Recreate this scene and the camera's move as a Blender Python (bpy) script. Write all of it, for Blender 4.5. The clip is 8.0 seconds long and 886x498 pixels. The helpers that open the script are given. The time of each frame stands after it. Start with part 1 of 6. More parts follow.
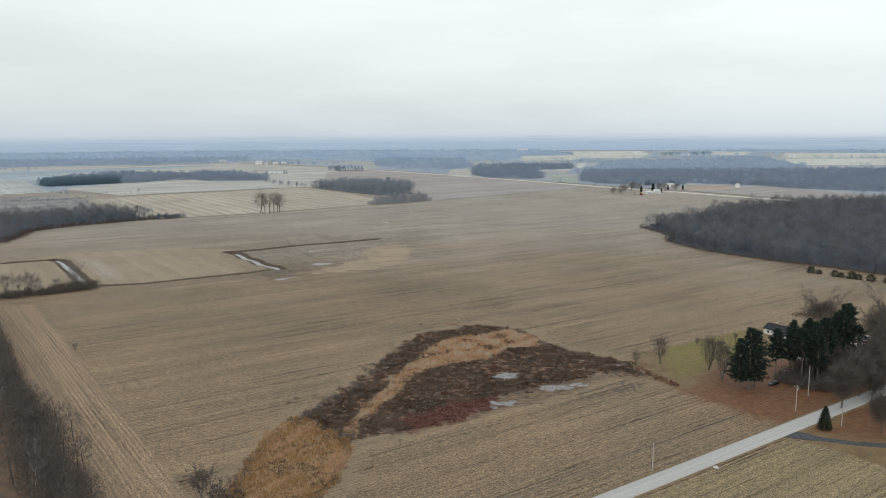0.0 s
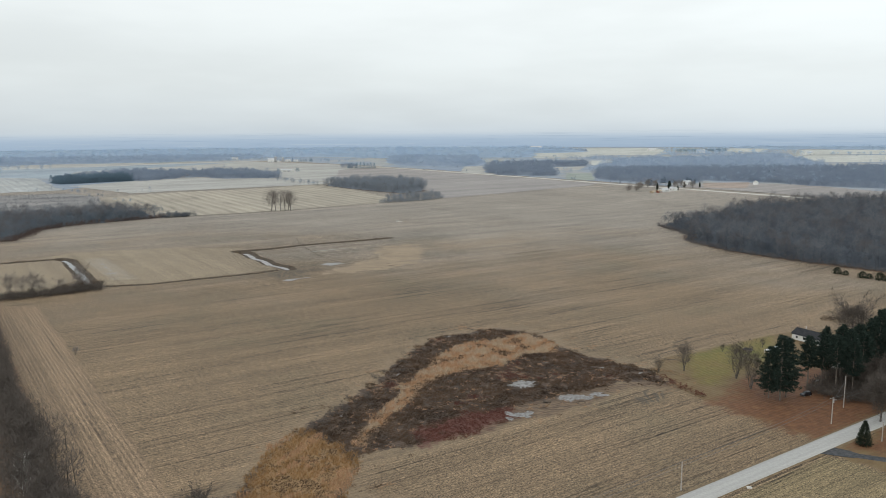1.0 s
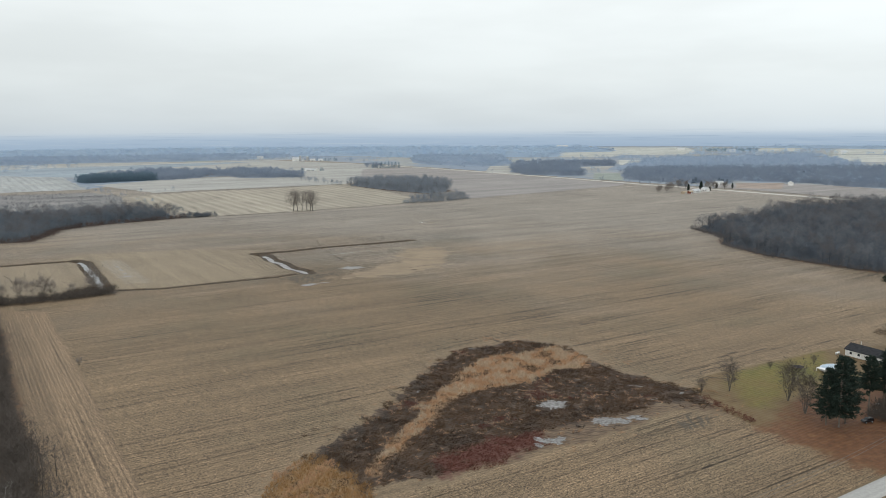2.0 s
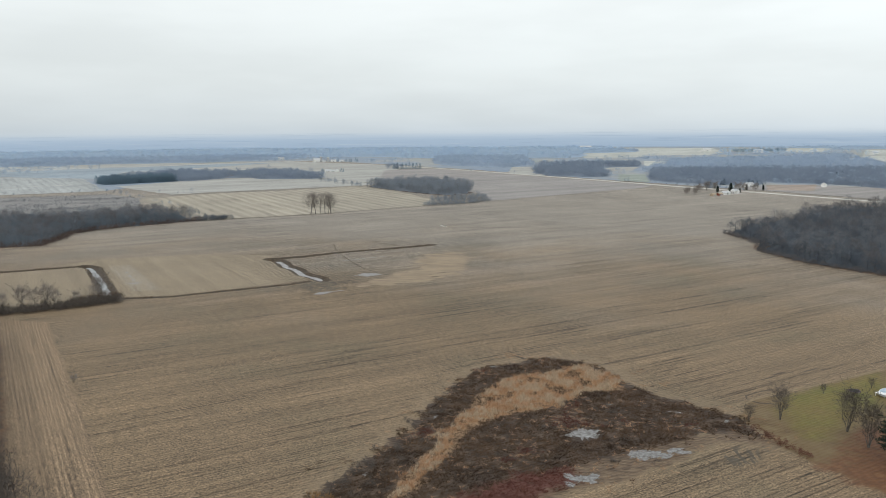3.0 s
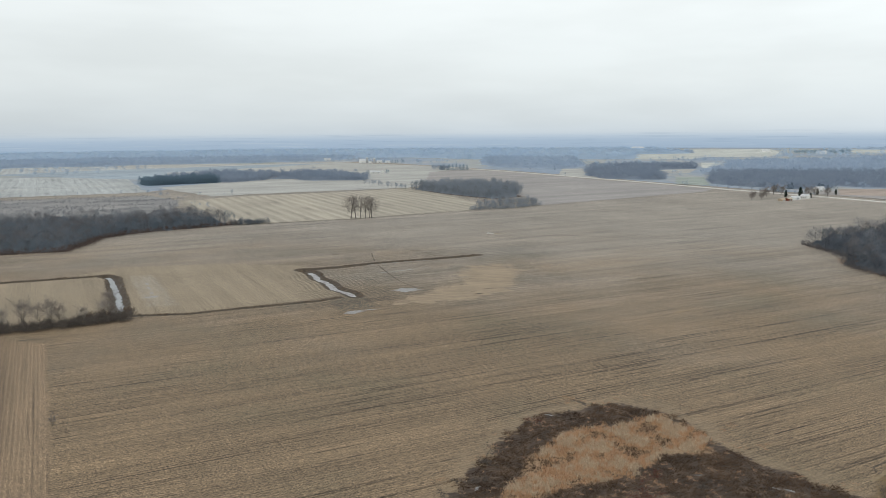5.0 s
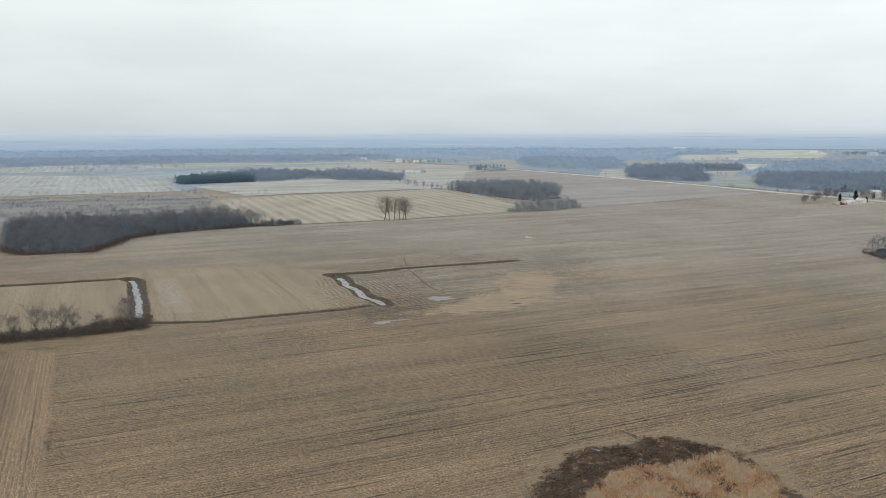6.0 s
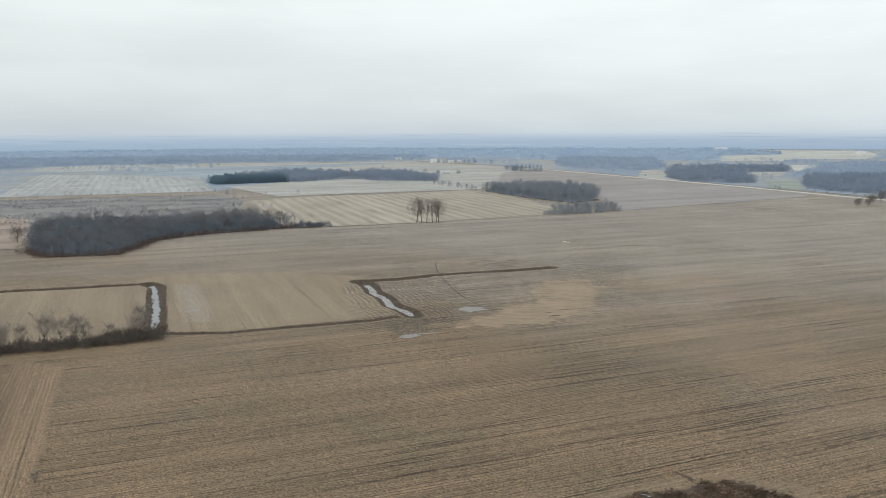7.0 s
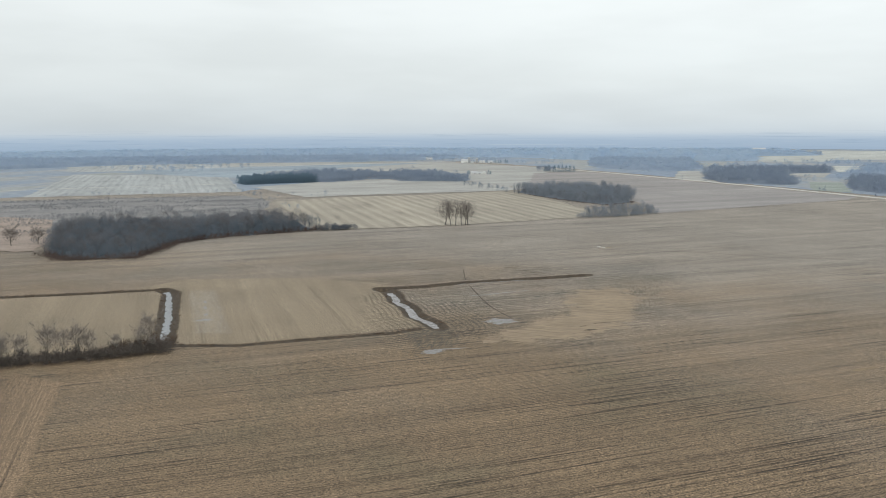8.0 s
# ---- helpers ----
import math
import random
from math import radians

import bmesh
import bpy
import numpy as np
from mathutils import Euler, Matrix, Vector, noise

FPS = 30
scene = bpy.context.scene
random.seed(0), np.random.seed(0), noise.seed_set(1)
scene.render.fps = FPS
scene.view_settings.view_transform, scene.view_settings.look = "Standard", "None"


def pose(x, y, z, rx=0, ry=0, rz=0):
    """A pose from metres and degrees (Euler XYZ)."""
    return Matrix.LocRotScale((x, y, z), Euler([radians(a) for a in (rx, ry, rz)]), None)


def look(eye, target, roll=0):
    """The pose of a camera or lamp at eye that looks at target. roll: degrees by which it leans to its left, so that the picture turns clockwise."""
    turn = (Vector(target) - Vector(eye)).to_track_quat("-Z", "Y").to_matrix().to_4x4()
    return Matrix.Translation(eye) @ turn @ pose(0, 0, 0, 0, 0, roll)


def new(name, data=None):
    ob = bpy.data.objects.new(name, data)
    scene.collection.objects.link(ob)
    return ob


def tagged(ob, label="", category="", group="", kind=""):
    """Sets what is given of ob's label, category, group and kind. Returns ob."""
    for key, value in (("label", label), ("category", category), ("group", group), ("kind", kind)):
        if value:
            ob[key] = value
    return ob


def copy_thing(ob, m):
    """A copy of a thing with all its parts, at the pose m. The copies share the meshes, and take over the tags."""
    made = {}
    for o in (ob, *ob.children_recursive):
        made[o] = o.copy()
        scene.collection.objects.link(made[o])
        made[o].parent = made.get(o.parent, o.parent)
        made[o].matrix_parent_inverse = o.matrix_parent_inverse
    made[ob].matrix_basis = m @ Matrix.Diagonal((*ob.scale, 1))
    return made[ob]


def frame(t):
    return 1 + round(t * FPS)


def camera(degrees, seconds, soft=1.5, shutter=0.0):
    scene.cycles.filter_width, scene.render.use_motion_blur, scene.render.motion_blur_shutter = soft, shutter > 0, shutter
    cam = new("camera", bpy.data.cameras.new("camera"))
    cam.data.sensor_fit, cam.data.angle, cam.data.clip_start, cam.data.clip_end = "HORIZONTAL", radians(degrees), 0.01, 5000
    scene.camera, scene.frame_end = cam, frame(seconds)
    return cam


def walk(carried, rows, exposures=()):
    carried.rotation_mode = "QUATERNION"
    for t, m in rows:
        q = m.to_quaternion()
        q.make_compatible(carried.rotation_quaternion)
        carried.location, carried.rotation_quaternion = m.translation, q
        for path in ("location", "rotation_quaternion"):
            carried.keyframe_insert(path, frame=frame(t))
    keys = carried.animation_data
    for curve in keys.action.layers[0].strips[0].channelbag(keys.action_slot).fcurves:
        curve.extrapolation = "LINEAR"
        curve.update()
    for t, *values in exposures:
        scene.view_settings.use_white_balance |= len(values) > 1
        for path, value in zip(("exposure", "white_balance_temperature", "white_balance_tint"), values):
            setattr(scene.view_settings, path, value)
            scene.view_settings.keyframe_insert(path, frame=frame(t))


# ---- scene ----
cam = camera(59.6, 8.0, soft=0.65)
PATH = [
    (0, (0.124, -5.485, 102.867), (0.133, -3.507, 102.571), -0.2),
    (0.5, (0.164, 0.822, 102.631), (0.169, 2.799, 102.331), -0.2),
    (1, (0.045, 9.977, 102.541), (0.021, 11.954, 102.238), -0.3),
    (1.5, (0.145, 21.561, 102.357), (0.087, 23.537, 102.052), -0.3),
    (3, (-0.594, 61.066, 102.337), (-0.738, 63.037, 102.034), -0.4),
    (3.5, (-1.061, 75.041, 102.373), (-1.234, 77.01, 102.071), -0.4),
    (4, (-2.061, 89.218, 102.184), (-2.265, 91.185, 101.882), -0.3),
    (4.5, (-3.029, 103.564, 101.964), (-3.259, 105.527, 101.663), -0.4),
    (6, (-7.947, 147.903, 101.154), (-8.305, 149.848, 100.853), -0.2),
    (6.5, (-9.799, 162.505, 101.038), (-10.204, 164.44, 100.737), -0.2),
    (7, (-11.75, 176.976, 101.085), (-12.197, 178.902, 100.784), -0.2),
    (7.5, (-13.829, 190.948, 100.935), (-14.315, 192.865, 100.634), -0.2),
    (8, (-16.32, 205.659, 100.802), (-16.845, 207.566, 100.501), -0.2),
]
walk(cam, [(t, look(eye, target, roll)) for t, eye, target, roll in PATH])

# ---- sky, sun ----
GRID = radians(35.0)      # the farm grid: rows and roads run along this heading
world = bpy.data.worlds.new("overcast_sky")
scene.world = world
world.use_nodes = True
wt = world.node_tree
wt.nodes.clear()


def put(nt, sock, v):
    if isinstance(v, bpy.types.NodeSocket):
        nt.links.new(v, sock)
    elif v is not None:
        sock.default_value = v


def colour(c):
    return (*c, 1.0) if len(c) == 3 else c


def n_noise(nt, vec, scale, detail=3.0, rough=0.55, distort=0.0):
    n = nt.nodes.new("ShaderNodeTexNoise")
    put(nt, n.inputs["Vector"], vec)
    n.inputs["Scale"].default_value = scale
    n.inputs["Detail"].default_value = detail
    n.inputs["Roughness"].default_value = rough
    n.inputs["Distortion"].default_value = distort
    return n.outputs["Fac"]


def n_ramp(nt, fac, stops):
    n = nt.nodes.new("ShaderNodeValToRGB")
    put(nt, n.inputs["Fac"], fac)
    els = n.color_ramp.elements
    while len(els) < len(stops):
        els.new(0.5)
    for e, (p, c) in zip(els, stops):
        e.position = p
        e.color = colour(c)
    return n.outputs["Color"]


def n_range(nt, v, a, b, c=0.0, d=1.0, smooth=True):
    n = nt.nodes.new("ShaderNodeMapRange")
    n.interpolation_type = "SMOOTHSTEP" if smooth else "LINEAR"
    put(nt, n.inputs["Value"], v)
    for key, x in (("From Min", a), ("From Max", b), ("To Min", c), ("To Max", d)):
        put(nt, n.inputs[key], x)
    return n.outputs["Result"]


def n_math(nt, op, a, b=None):
    n = nt.nodes.new("ShaderNodeMath")
    n.operation = op
    put(nt, n.inputs[0], a)
    put(nt, n.inputs[1], b)
    return n.outputs[0]


def n_mix(nt, fac, a, b, blend="MIX"):
    n = nt.nodes.new("ShaderNodeMix")
    n.data_type, n.blend_type = "RGBA", blend
    put(nt, n.inputs[0], fac)
    put(nt, n.inputs[6], colour(a) if isinstance(a, tuple) else a)
    put(nt, n.inputs[7], colour(b) if isinstance(b, tuple) else b)
    return n.outputs[2]


def n_scaled(nt, col, v):
    """col times the value v."""
    n = nt.nodes.new("ShaderNodeVectorMath")
    n.operation = "SCALE"
    put(nt, n.inputs[0], colour(col)[:3] if isinstance(col, tuple) else col)
    put(nt, n.inputs["Scale"], v)
    return n.outputs[0]


def n_map(nt, vec, scale=(1, 1, 1), rz=0.0, kind="POINT"):
    n = nt.nodes.new("ShaderNodeMapping")
    n.vector_type = kind
    put(nt, n.inputs["Vector"], vec)
    n.inputs["Rotation"].default_value = (0, 0, rz)
    n.inputs["Scale"].default_value = scale
    return n.outputs["Vector"]


def n_attr(nt, name):
    n = nt.nodes.new("ShaderNodeAttribute")
    n.attribute_name = name
    return n.outputs["Fac"]


# Overcast: a thick cloud cover over a pale clear sky, brighter overhead than at the horizon.
tc = wt.nodes.new("ShaderNodeTexCoord").outputs["Generated"]
sep = wt.nodes.new("ShaderNodeSeparateXYZ")
wt.links.new(tc, sep.inputs[0])
cover = n_ramp(wt, sep.outputs["Z"], [(0.0, (0.55, 0.615, 0.66)), (0.015, (0.60, 0.655, 0.68)), (0.06, (0.69, 0.74, 0.75)),
                                      (0.16, (0.80, 0.845, 0.845)), (0.5, (0.83, 0.88, 0.89)), (1.0, (0.88, 0.92, 0.94))])
cover = n_scaled(wt, cover, n_range(wt, sep.outputs["X"], -0.6, 0.6, 0.93, 1.07, False))      # thinner cloud to the east
puffs = n_noise(wt, n_map(wt, tc, (1.5, 1.5, 7.0)), 2.3, 4.0, 0.5)
puffs = n_range(wt, puffs, 0.3, 0.7, 1.14, 1.25)
cover = n_scaled(wt, cover, puffs)
nishita = wt.nodes.new("ShaderNodeTexSky")
nishita.sky_type = "NISHITA"
nishita.sun_disc = False
nishita.sun_elevation, nishita.sun_rotation = radians(32), radians(200)
nishita.dust_density = 4.0
bg_sky, bg_cover = wt.nodes.new("ShaderNodeBackground"), wt.nodes.new("ShaderNodeBackground")
wt.links.new(nishita.outputs[0], bg_sky.inputs["Color"])
bg_sky.inputs["Strength"].default_value = 0.1
wt.links.new(cover, bg_cover.inputs["Color"])
bg_cover.inputs["Strength"].default_value = 1.0
wmix = wt.nodes.new("ShaderNodeMixShader")
wmix.inputs[0].default_value = 0.92
wt.links.new(bg_sky.outputs[0], wmix.inputs[1])
wt.links.new(bg_cover.outputs[0], wmix.inputs[2])
wt.links.new(wmix.outputs[0], wt.nodes.new("ShaderNodeOutputWorld").inputs["Surface"])

sun = new("sun", bpy.data.lights.new("sun", "SUN"))
sun.data.energy, sun.data.angle, sun.data.color = 0.5, radians(25), (1.0, 0.96, 0.9)
sun.matrix_basis = Matrix.Rotation(radians(-200), 4, "Z") @ Matrix.Rotation(radians(-58), 4, "X")


# ---- materials ----
def material(name, rough=0.9, spec=0.2):
    m = bpy.data.materials.new(name)
    m.use_nodes = True
    b = m.node_tree.nodes["Principled BSDF"]
    b.inputs["Roughness"].default_value = rough
    b.inputs["Specular IOR Level"].default_value = spec
    return m, m.node_tree, b


def n_pos(nt):
    return nt.nodes.new("ShaderNodeNewGeometry").outputs["Position"]


def n_island(nt):
    return nt.nodes.new("ShaderNodeNewGeometry").outputs["Random Per Island"]


def bump(nt, b, height, strength=0.4, distance=0.1):
    n = nt.nodes.new("ShaderNodeBump")
    n.inputs["Strength"].default_value, n.inputs["Distance"].default_value = strength, distance
    put(nt, n.inputs["Height"], height)
    nt.links.new(n.outputs[0], b.inputs["Normal"])


def varied(name, c1, c2, rough=0.9, scale=0.7, spec=0.2, islands=False, thin=False, share=0.55):
    """A matt surface whose colour drifts between two shades, from piece to piece or over its face."""
    m, nt, b = material(name, rough, spec)
    p = n_pos(nt)
    f = n_noise(nt, p, scale, 4)
    f = n_range(nt, f, 0.3, 0.7)
    if islands:
        f = n_math(nt, "ADD", n_math(nt, "MULTIPLY", f, 1 - share), n_math(nt, "MULTIPLY", n_island(nt), share))
    col = n_mix(nt, f, c1, c2)
    put(nt, b.inputs["Base Color"], col)
    if thin:      # fine twigs scatter light to both sides
        tr = nt.nodes.new("ShaderNodeBsdfTranslucent")
        put(nt, tr.inputs["Color"], col)
        both = nt.nodes.new("ShaderNodeMixShader")
        both.inputs[0].default_value = 0.45
        nt.links.new(b.outputs[0], both.inputs[1])
        nt.links.new(tr.outputs[0], both.inputs[2])
        nt.links.new(both.outputs[0], nt.nodes["Material Output"].inputs["Surface"])
    return m


bark = varied("grey_bark", (0.085, 0.075, 0.066), (0.165, 0.15, 0.135), scale=1.5)
clump_bark = varied("grey_cottonwood_bark", (0.12, 0.108, 0.098), (0.20, 0.185, 0.17), scale=1.5)
pale_bark = varied("pale_bark", (0.34, 0.33, 0.31), (0.55, 0.53, 0.50), scale=1.5)
pine_bark = varied("pine_bark", (0.12, 0.10, 0.085), (0.22, 0.19, 0.16), scale=1.5)
clump_twigs = varied("grey_brown_cottonwood_twigs", (0.19, 0.168, 0.15), (0.29, 0.262, 0.242), islands=True, thin=True)
twigs = varied("bare_twigs", (0.068, 0.058, 0.050), (0.145, 0.125, 0.11), islands=True)
# Woodland twigs carry a little blue haze in their base colour.
wood_twigs = varied("woodland_twigs", (0.088, 0.105, 0.128), (0.14, 0.158, 0.182), scale=0.09, islands=True, thin=True, share=0.3)
wood_twigs_pale = varied("pale_woodland_twigs", (0.155, 0.167, 0.186), (0.23, 0.238, 0.252), scale=0.09, islands=True, thin=True, share=0.3)
wood_twigs_brown = varied("brown_woodland_twigs", (0.122, 0.120, 0.128), (0.185, 0.176, 0.178), scale=0.09, islands=True, thin=True, share=0.3)
# Blue-grey aerial haze is painted into these far twig colours, stronger with distance.
far_twigs = varied("hazed_far_woodland", (0.235, 0.285, 0.36), (0.30, 0.35, 0.42), scale=0.02, islands=True, thin=True, share=0.25)
mid_twigs = varied("hazed_mid_woodland", (0.345, 0.425, 0.53), (0.40, 0.48, 0.585), scale=0.012, islands=True, thin=True, share=0.2)
rim_twigs = varied("hazed_rim_woodland", (0.415, 0.525, 0.65), (0.465, 0.575, 0.70), scale=0.006, islands=True, thin=True, share=0.2)
needles = varied("pine_needles", (0.012, 0.024, 0.020), (0.034, 0.052, 0.040), islands=True)
cedar = varied("cedar_foliage", (0.018, 0.026, 0.018), (0.040, 0.052, 0.034), islands=True)
# Far needles are bluer and lighter, with distance haze in their colour.
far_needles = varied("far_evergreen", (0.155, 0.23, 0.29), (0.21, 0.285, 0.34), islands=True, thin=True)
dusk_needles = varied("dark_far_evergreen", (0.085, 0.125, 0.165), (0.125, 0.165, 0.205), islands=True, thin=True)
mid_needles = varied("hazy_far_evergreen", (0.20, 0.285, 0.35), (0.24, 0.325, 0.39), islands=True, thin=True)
weeds = varied("dead_brown_weeds", (0.026, 0.017, 0.012), (0.160, 0.102, 0.064), scale=0.07, islands=True, share=0.4)
redweeds = varied("red_brown_weeds", (0.075, 0.026, 0.020), (0.165, 0.068, 0.05), scale=0.12, islands=True)
reeds = varied("pale_dry_reeds", (0.30, 0.175, 0.10), (0.58, 0.37, 0.225), scale=0.25, islands=True)
pale_reeds = varied("bleached_reeds", (0.34, 0.26, 0.18), (0.60, 0.49, 0.36), scale=0.25, islands=True)
golden = varied("golden_dry_grass", (0.20, 0.115, 0.05), (0.44, 0.27, 0.125), scale=0.25, islands=True)
concrete_white = varied("white_siding", (0.62, 0.62, 0.60), (0.78, 0.78, 0.76), 0.6, 0.4)
shingles = varied("dark_shingles", (0.018, 0.019, 0.022), (0.045, 0.045, 0.05), 0.85, 1.2)
grey_metal = varied("grey_metal_roof", (0.38, 0.39, 0.40), (0.55, 0.56, 0.57), 0.45, 0.4, 0.5)
red_barn = varied("faded_red_boards", (0.16, 0.05, 0.035), (0.25, 0.09, 0.06), 0.85, 0.5)
tan_wall = varied("tan_siding", (0.35, 0.28, 0.2), (0.45, 0.37, 0.28), 0.8, 0.5)
pole_wood = varied("weathered_pole_wood", (0.30, 0.275, 0.25), (0.46, 0.43, 0.395), 0.85, 3.0)
porcelain = varied("grey_porcelain", (0.5, 0.5, 0.5), (0.6, 0.6, 0.6), 0.3, 2.0, 0.5)
steel = varied("galvanised_steel", (0.33, 0.34, 0.35), (0.45, 0.46, 0.47), 0.5, 2.0, 0.5)
wire_mat = varied("weathered_wire", (0.10, 0.10, 0.10), (0.16, 0.16, 0.16), 0.6, 1.0)
dark_paint = varied("black_car_paint", (0.008, 0.008, 0.010), (0.016, 0.016, 0.018), 0.25, 1.0, 0.5)
tyre_mat = varied("tyre_rubber", (0.012, 0.012, 0.012), (0.022, 0.022, 0.022), 0.8, 3.0)
white_paint = varied("white_paint", (0.7, 0.7, 0.7), (0.8, 0.8, 0.8), 0.4, 2.0, 0.5)
red_lens = varied("red_lamp_lens", (0.35, 0.02, 0.02), (0.45, 0.03, 0.03), 0.2, 2.0, 0.5)
stone_mat = varied("pale_field_stone", (0.42, 0.40, 0.37), (0.62, 0.60, 0.56), 0.9, 1.5)

glass_mat, nt, b = material("window_glass", 0.06, 0.5)
b.inputs["Base Color"].default_value = (0.02, 0.024, 0.028, 1)

muddy_mat, nt, b = material("muddy_thin_ice", 0.35, 0.4)
f = n_noise(nt, n_pos(nt), 0.8, 4)
put(nt, b.inputs["Base Color"], n_ramp(nt, f, [(0.4, (0.075, 0.062, 0.052)), (0.6, (0.25, 0.235, 0.225))]))

ice_mat, nt, b = material("thin_ice_on_water", 0.3, 0.5)
f = n_noise(nt, n_pos(nt), 0.9, 4)
put(nt, b.inputs["Base Color"], n_ramp(nt, f, [(0.40, (0.085, 0.087, 0.09)), (0.66, (0.30, 0.312, 0.325))]))


pool_mat, nt, b = material("dull_grey_pool_ice", 0.5, 0.3)
f = n_noise(nt, n_pos(nt), 0.8, 5, 0.7)
put(nt, b.inputs["Base Color"], n_ramp(nt, f, [(0.38, (0.10, 0.09, 0.08)), (0.55, (0.235, 0.228, 0.222)), (0.7, (0.34, 0.335, 0.33))]))


def stubble(nt, p, rz, c_light, c_mid, c_dark, row=1.52, row_depth=0.16, streak=0.24, across=1.0, crisp=1.0, lineal=1.0):
    """Colour and height of harvested crop rows that run along the heading rz."""
    q = n_map(nt, p, (1, 1, 1), -rz)
    blot = n_noise(nt, p, 0.011, 4, 0.6)
    col = n_ramp(nt, blot, [(0.30, c_dark), (0.48, c_mid), (0.68, c_light)])
    lines = n_noise(nt, n_map(nt, q, (0.008, 0.5 * across, 0.1)), 1.0, 3, 0.7)
    wide = n_noise(nt, n_map(nt, q, (0.0015, 0.075 * across, 0.1)), 1.0, 2, 0.5)
    clods = n_noise(nt, n_map(nt, q, (0.35, 0.6, 1)), 1.0, 3, 0.7)
    grain = n_noise(nt, n_map(nt, q, (1.3, 2.0, 1)), 1.0, 4, 0.9)
    gap = n_noise(nt, n_map(nt, q, (0.010, 0.035, 1)), 1.0, 4, 0.6)
    breaks = n_noise(nt, n_map(nt, q, (0.22, 0.6 * across, 1)), 1.0, 3, 0.7)
    strong = n_range(nt, gap, 0.36, 0.62, 0.45, 1.15)

    def furrows(freq, width, seed):
        """Thin open furrows, a few metres apart, that run on for a hundred metres."""
        f = n_noise(nt, n_map(nt, q, (0.0035, freq * across, seed)), 1.0, 1.5, 0.45)
        f = n_math(nt, "ABSOLUTE", n_math(nt, "SUBTRACT", f, 0.5))
        return n_range(nt, f, 0.0, width, 1.0, 0.0)

    open_soil = n_math(nt, "MULTIPLY", furrows(0.42, 0.032, 0.13), n_range(nt, breaks, 0.36, 0.56, 0.25, 1.0))
    open_soil = n_math(nt, "ADD", open_soil, n_math(nt, "MULTIPLY", furrows(0.17, 0.014, 0.29), 0.3))
    wave = nt.nodes.new("ShaderNodeTexWave")
    wave.bands_direction = "Y"
    put(nt, wave.inputs["Vector"], q)
    wave.inputs["Scale"].default_value = 0.314 / row      # one band each row
    wave.inputs["Distortion"].default_value = 0.5
    wave.inputs["Detail Scale"].default_value = 0.4
    wave.inputs["Detail"].default_value = 3.0
    rowf = n_math(nt, "MULTIPLY", n_range(nt, wave.outputs["Fac"], 0, 1, -row_depth, row_depth, False), strong)
    v = n_math(nt, "ADD", n_range(nt, lines, 0.32, 0.68, 1.05 - streak, 1.05 + streak, False), rowf)
    v = n_math(nt, "SUBTRACT", v, n_math(nt, "MULTIPLY", n_math(nt, "MULTIPLY", open_soil, strong), 0.74 * crisp * lineal))
    v = n_math(nt, "MULTIPLY", v, n_range(nt, wide, 0.33, 0.67, 0.88, 1.13, False))
    v = n_math(nt, "MULTIPLY", v, n_range(nt, clods, 0.34, 0.66, 1 - 0.20 * crisp, 1 + 0.20 * crisp, False))
    v = n_math(nt, "MULTIPLY", v, n_range(nt, grain, 0.38, 0.62, 1 - 0.74 * crisp, 1 + 0.74 * crisp, False))
    v = n_math(nt, "MAXIMUM", v, 0.15)
    return n_scaled(nt, col, v), n_math(nt, "ADD", wave.outputs["Fac"], grain)


def flat_field(name, c1, c2, c3, rz=GRID, row=1.52, depth=0.12, streak=0.16, across=1.0, crisp=0.35):
    m, nt, b = material(name, 0.7, 0.25)
    col, h = stubble(nt, n_pos(nt), rz, c1, c2, c3, row, depth, streak, across, crisp)
    put(nt, b.inputs["Base Color"], col)
    bump(nt, b, h, 0.3, 0.1)
    return m


road_mat, nt, b = material("worn_grey_chip_seal", 0.85, 0.2)
p = n_pos(nt)
q = n_map(nt, p, (1, 1, 1), -GRID)
tracks = n_noise(nt, n_map(nt, q, (0.006, 0.6, 1)), 1.0, 3)
col = n_ramp(nt, tracks, [(0.3, (0.335, 0.33, 0.315)), (0.55, (0.395, 0.388, 0.37)), (0.75, (0.435, 0.425, 0.40))])
put(nt, b.inputs["Base Color"], n_scaled(nt, col, n_range(nt, n_noise(nt, p, 1.2, 5, 0.7), 0.3, 0.7, 0.9, 1.08)))

verge_mat = varied("brown_verge_grass", (0.14, 0.10, 0.058), (0.21, 0.155, 0.095), scale=0.5)
far_road_mat = varied("pale_far_gravel", (0.46, 0.44, 0.40), (0.58, 0.56, 0.52), scale=0.1)
gravel_mat = varied("pale_gravel", (0.30, 0.28, 0.25), (0.46, 0.44, 0.40), scale=0.8)
asphalt_mat = varied("dark_asphalt", (0.045, 0.047, 0.05), (0.085, 0.086, 0.09), scale=0.8)

# ---- plan: outlines on the ground, in metres ----
MARSH = [(-64, 203), (-62, 229), (-56, 252), (-50, 275), (-35, 310), (-26, 340), (-13, 383), (5, 397), (20, 404), (33, 401), (46, 388),
         (52, 370), (62, 355), (76, 343), (86, 333), (92, 309), (84, 310), (69, 315), (56, 299), (40, 286), (22, 275), (4, 262),
         (-11, 251), (-26, 245), (-32, 237), (-29, 212), (-36, 200), (-45, 175), (-64, 175)]
GOLD = [(-61, 175), (-60, 203), (-61, 225), (-59, 250), (-53, 266), (-45, 263), (-35, 249), (-29, 236), (-32, 214), (-36, 200), (-45, 175)]
REED = [(-34, 256), (-28, 280), (-21, 302), (-17, 321), (-8, 351), (1, 372), (18, 382), (38, 393), (48, 379), (48, 361), (33, 358), (16, 338), (1, 331), (-9, 321), (-17, 297), (-23, 277), (-29, 264), (-31, 252)]
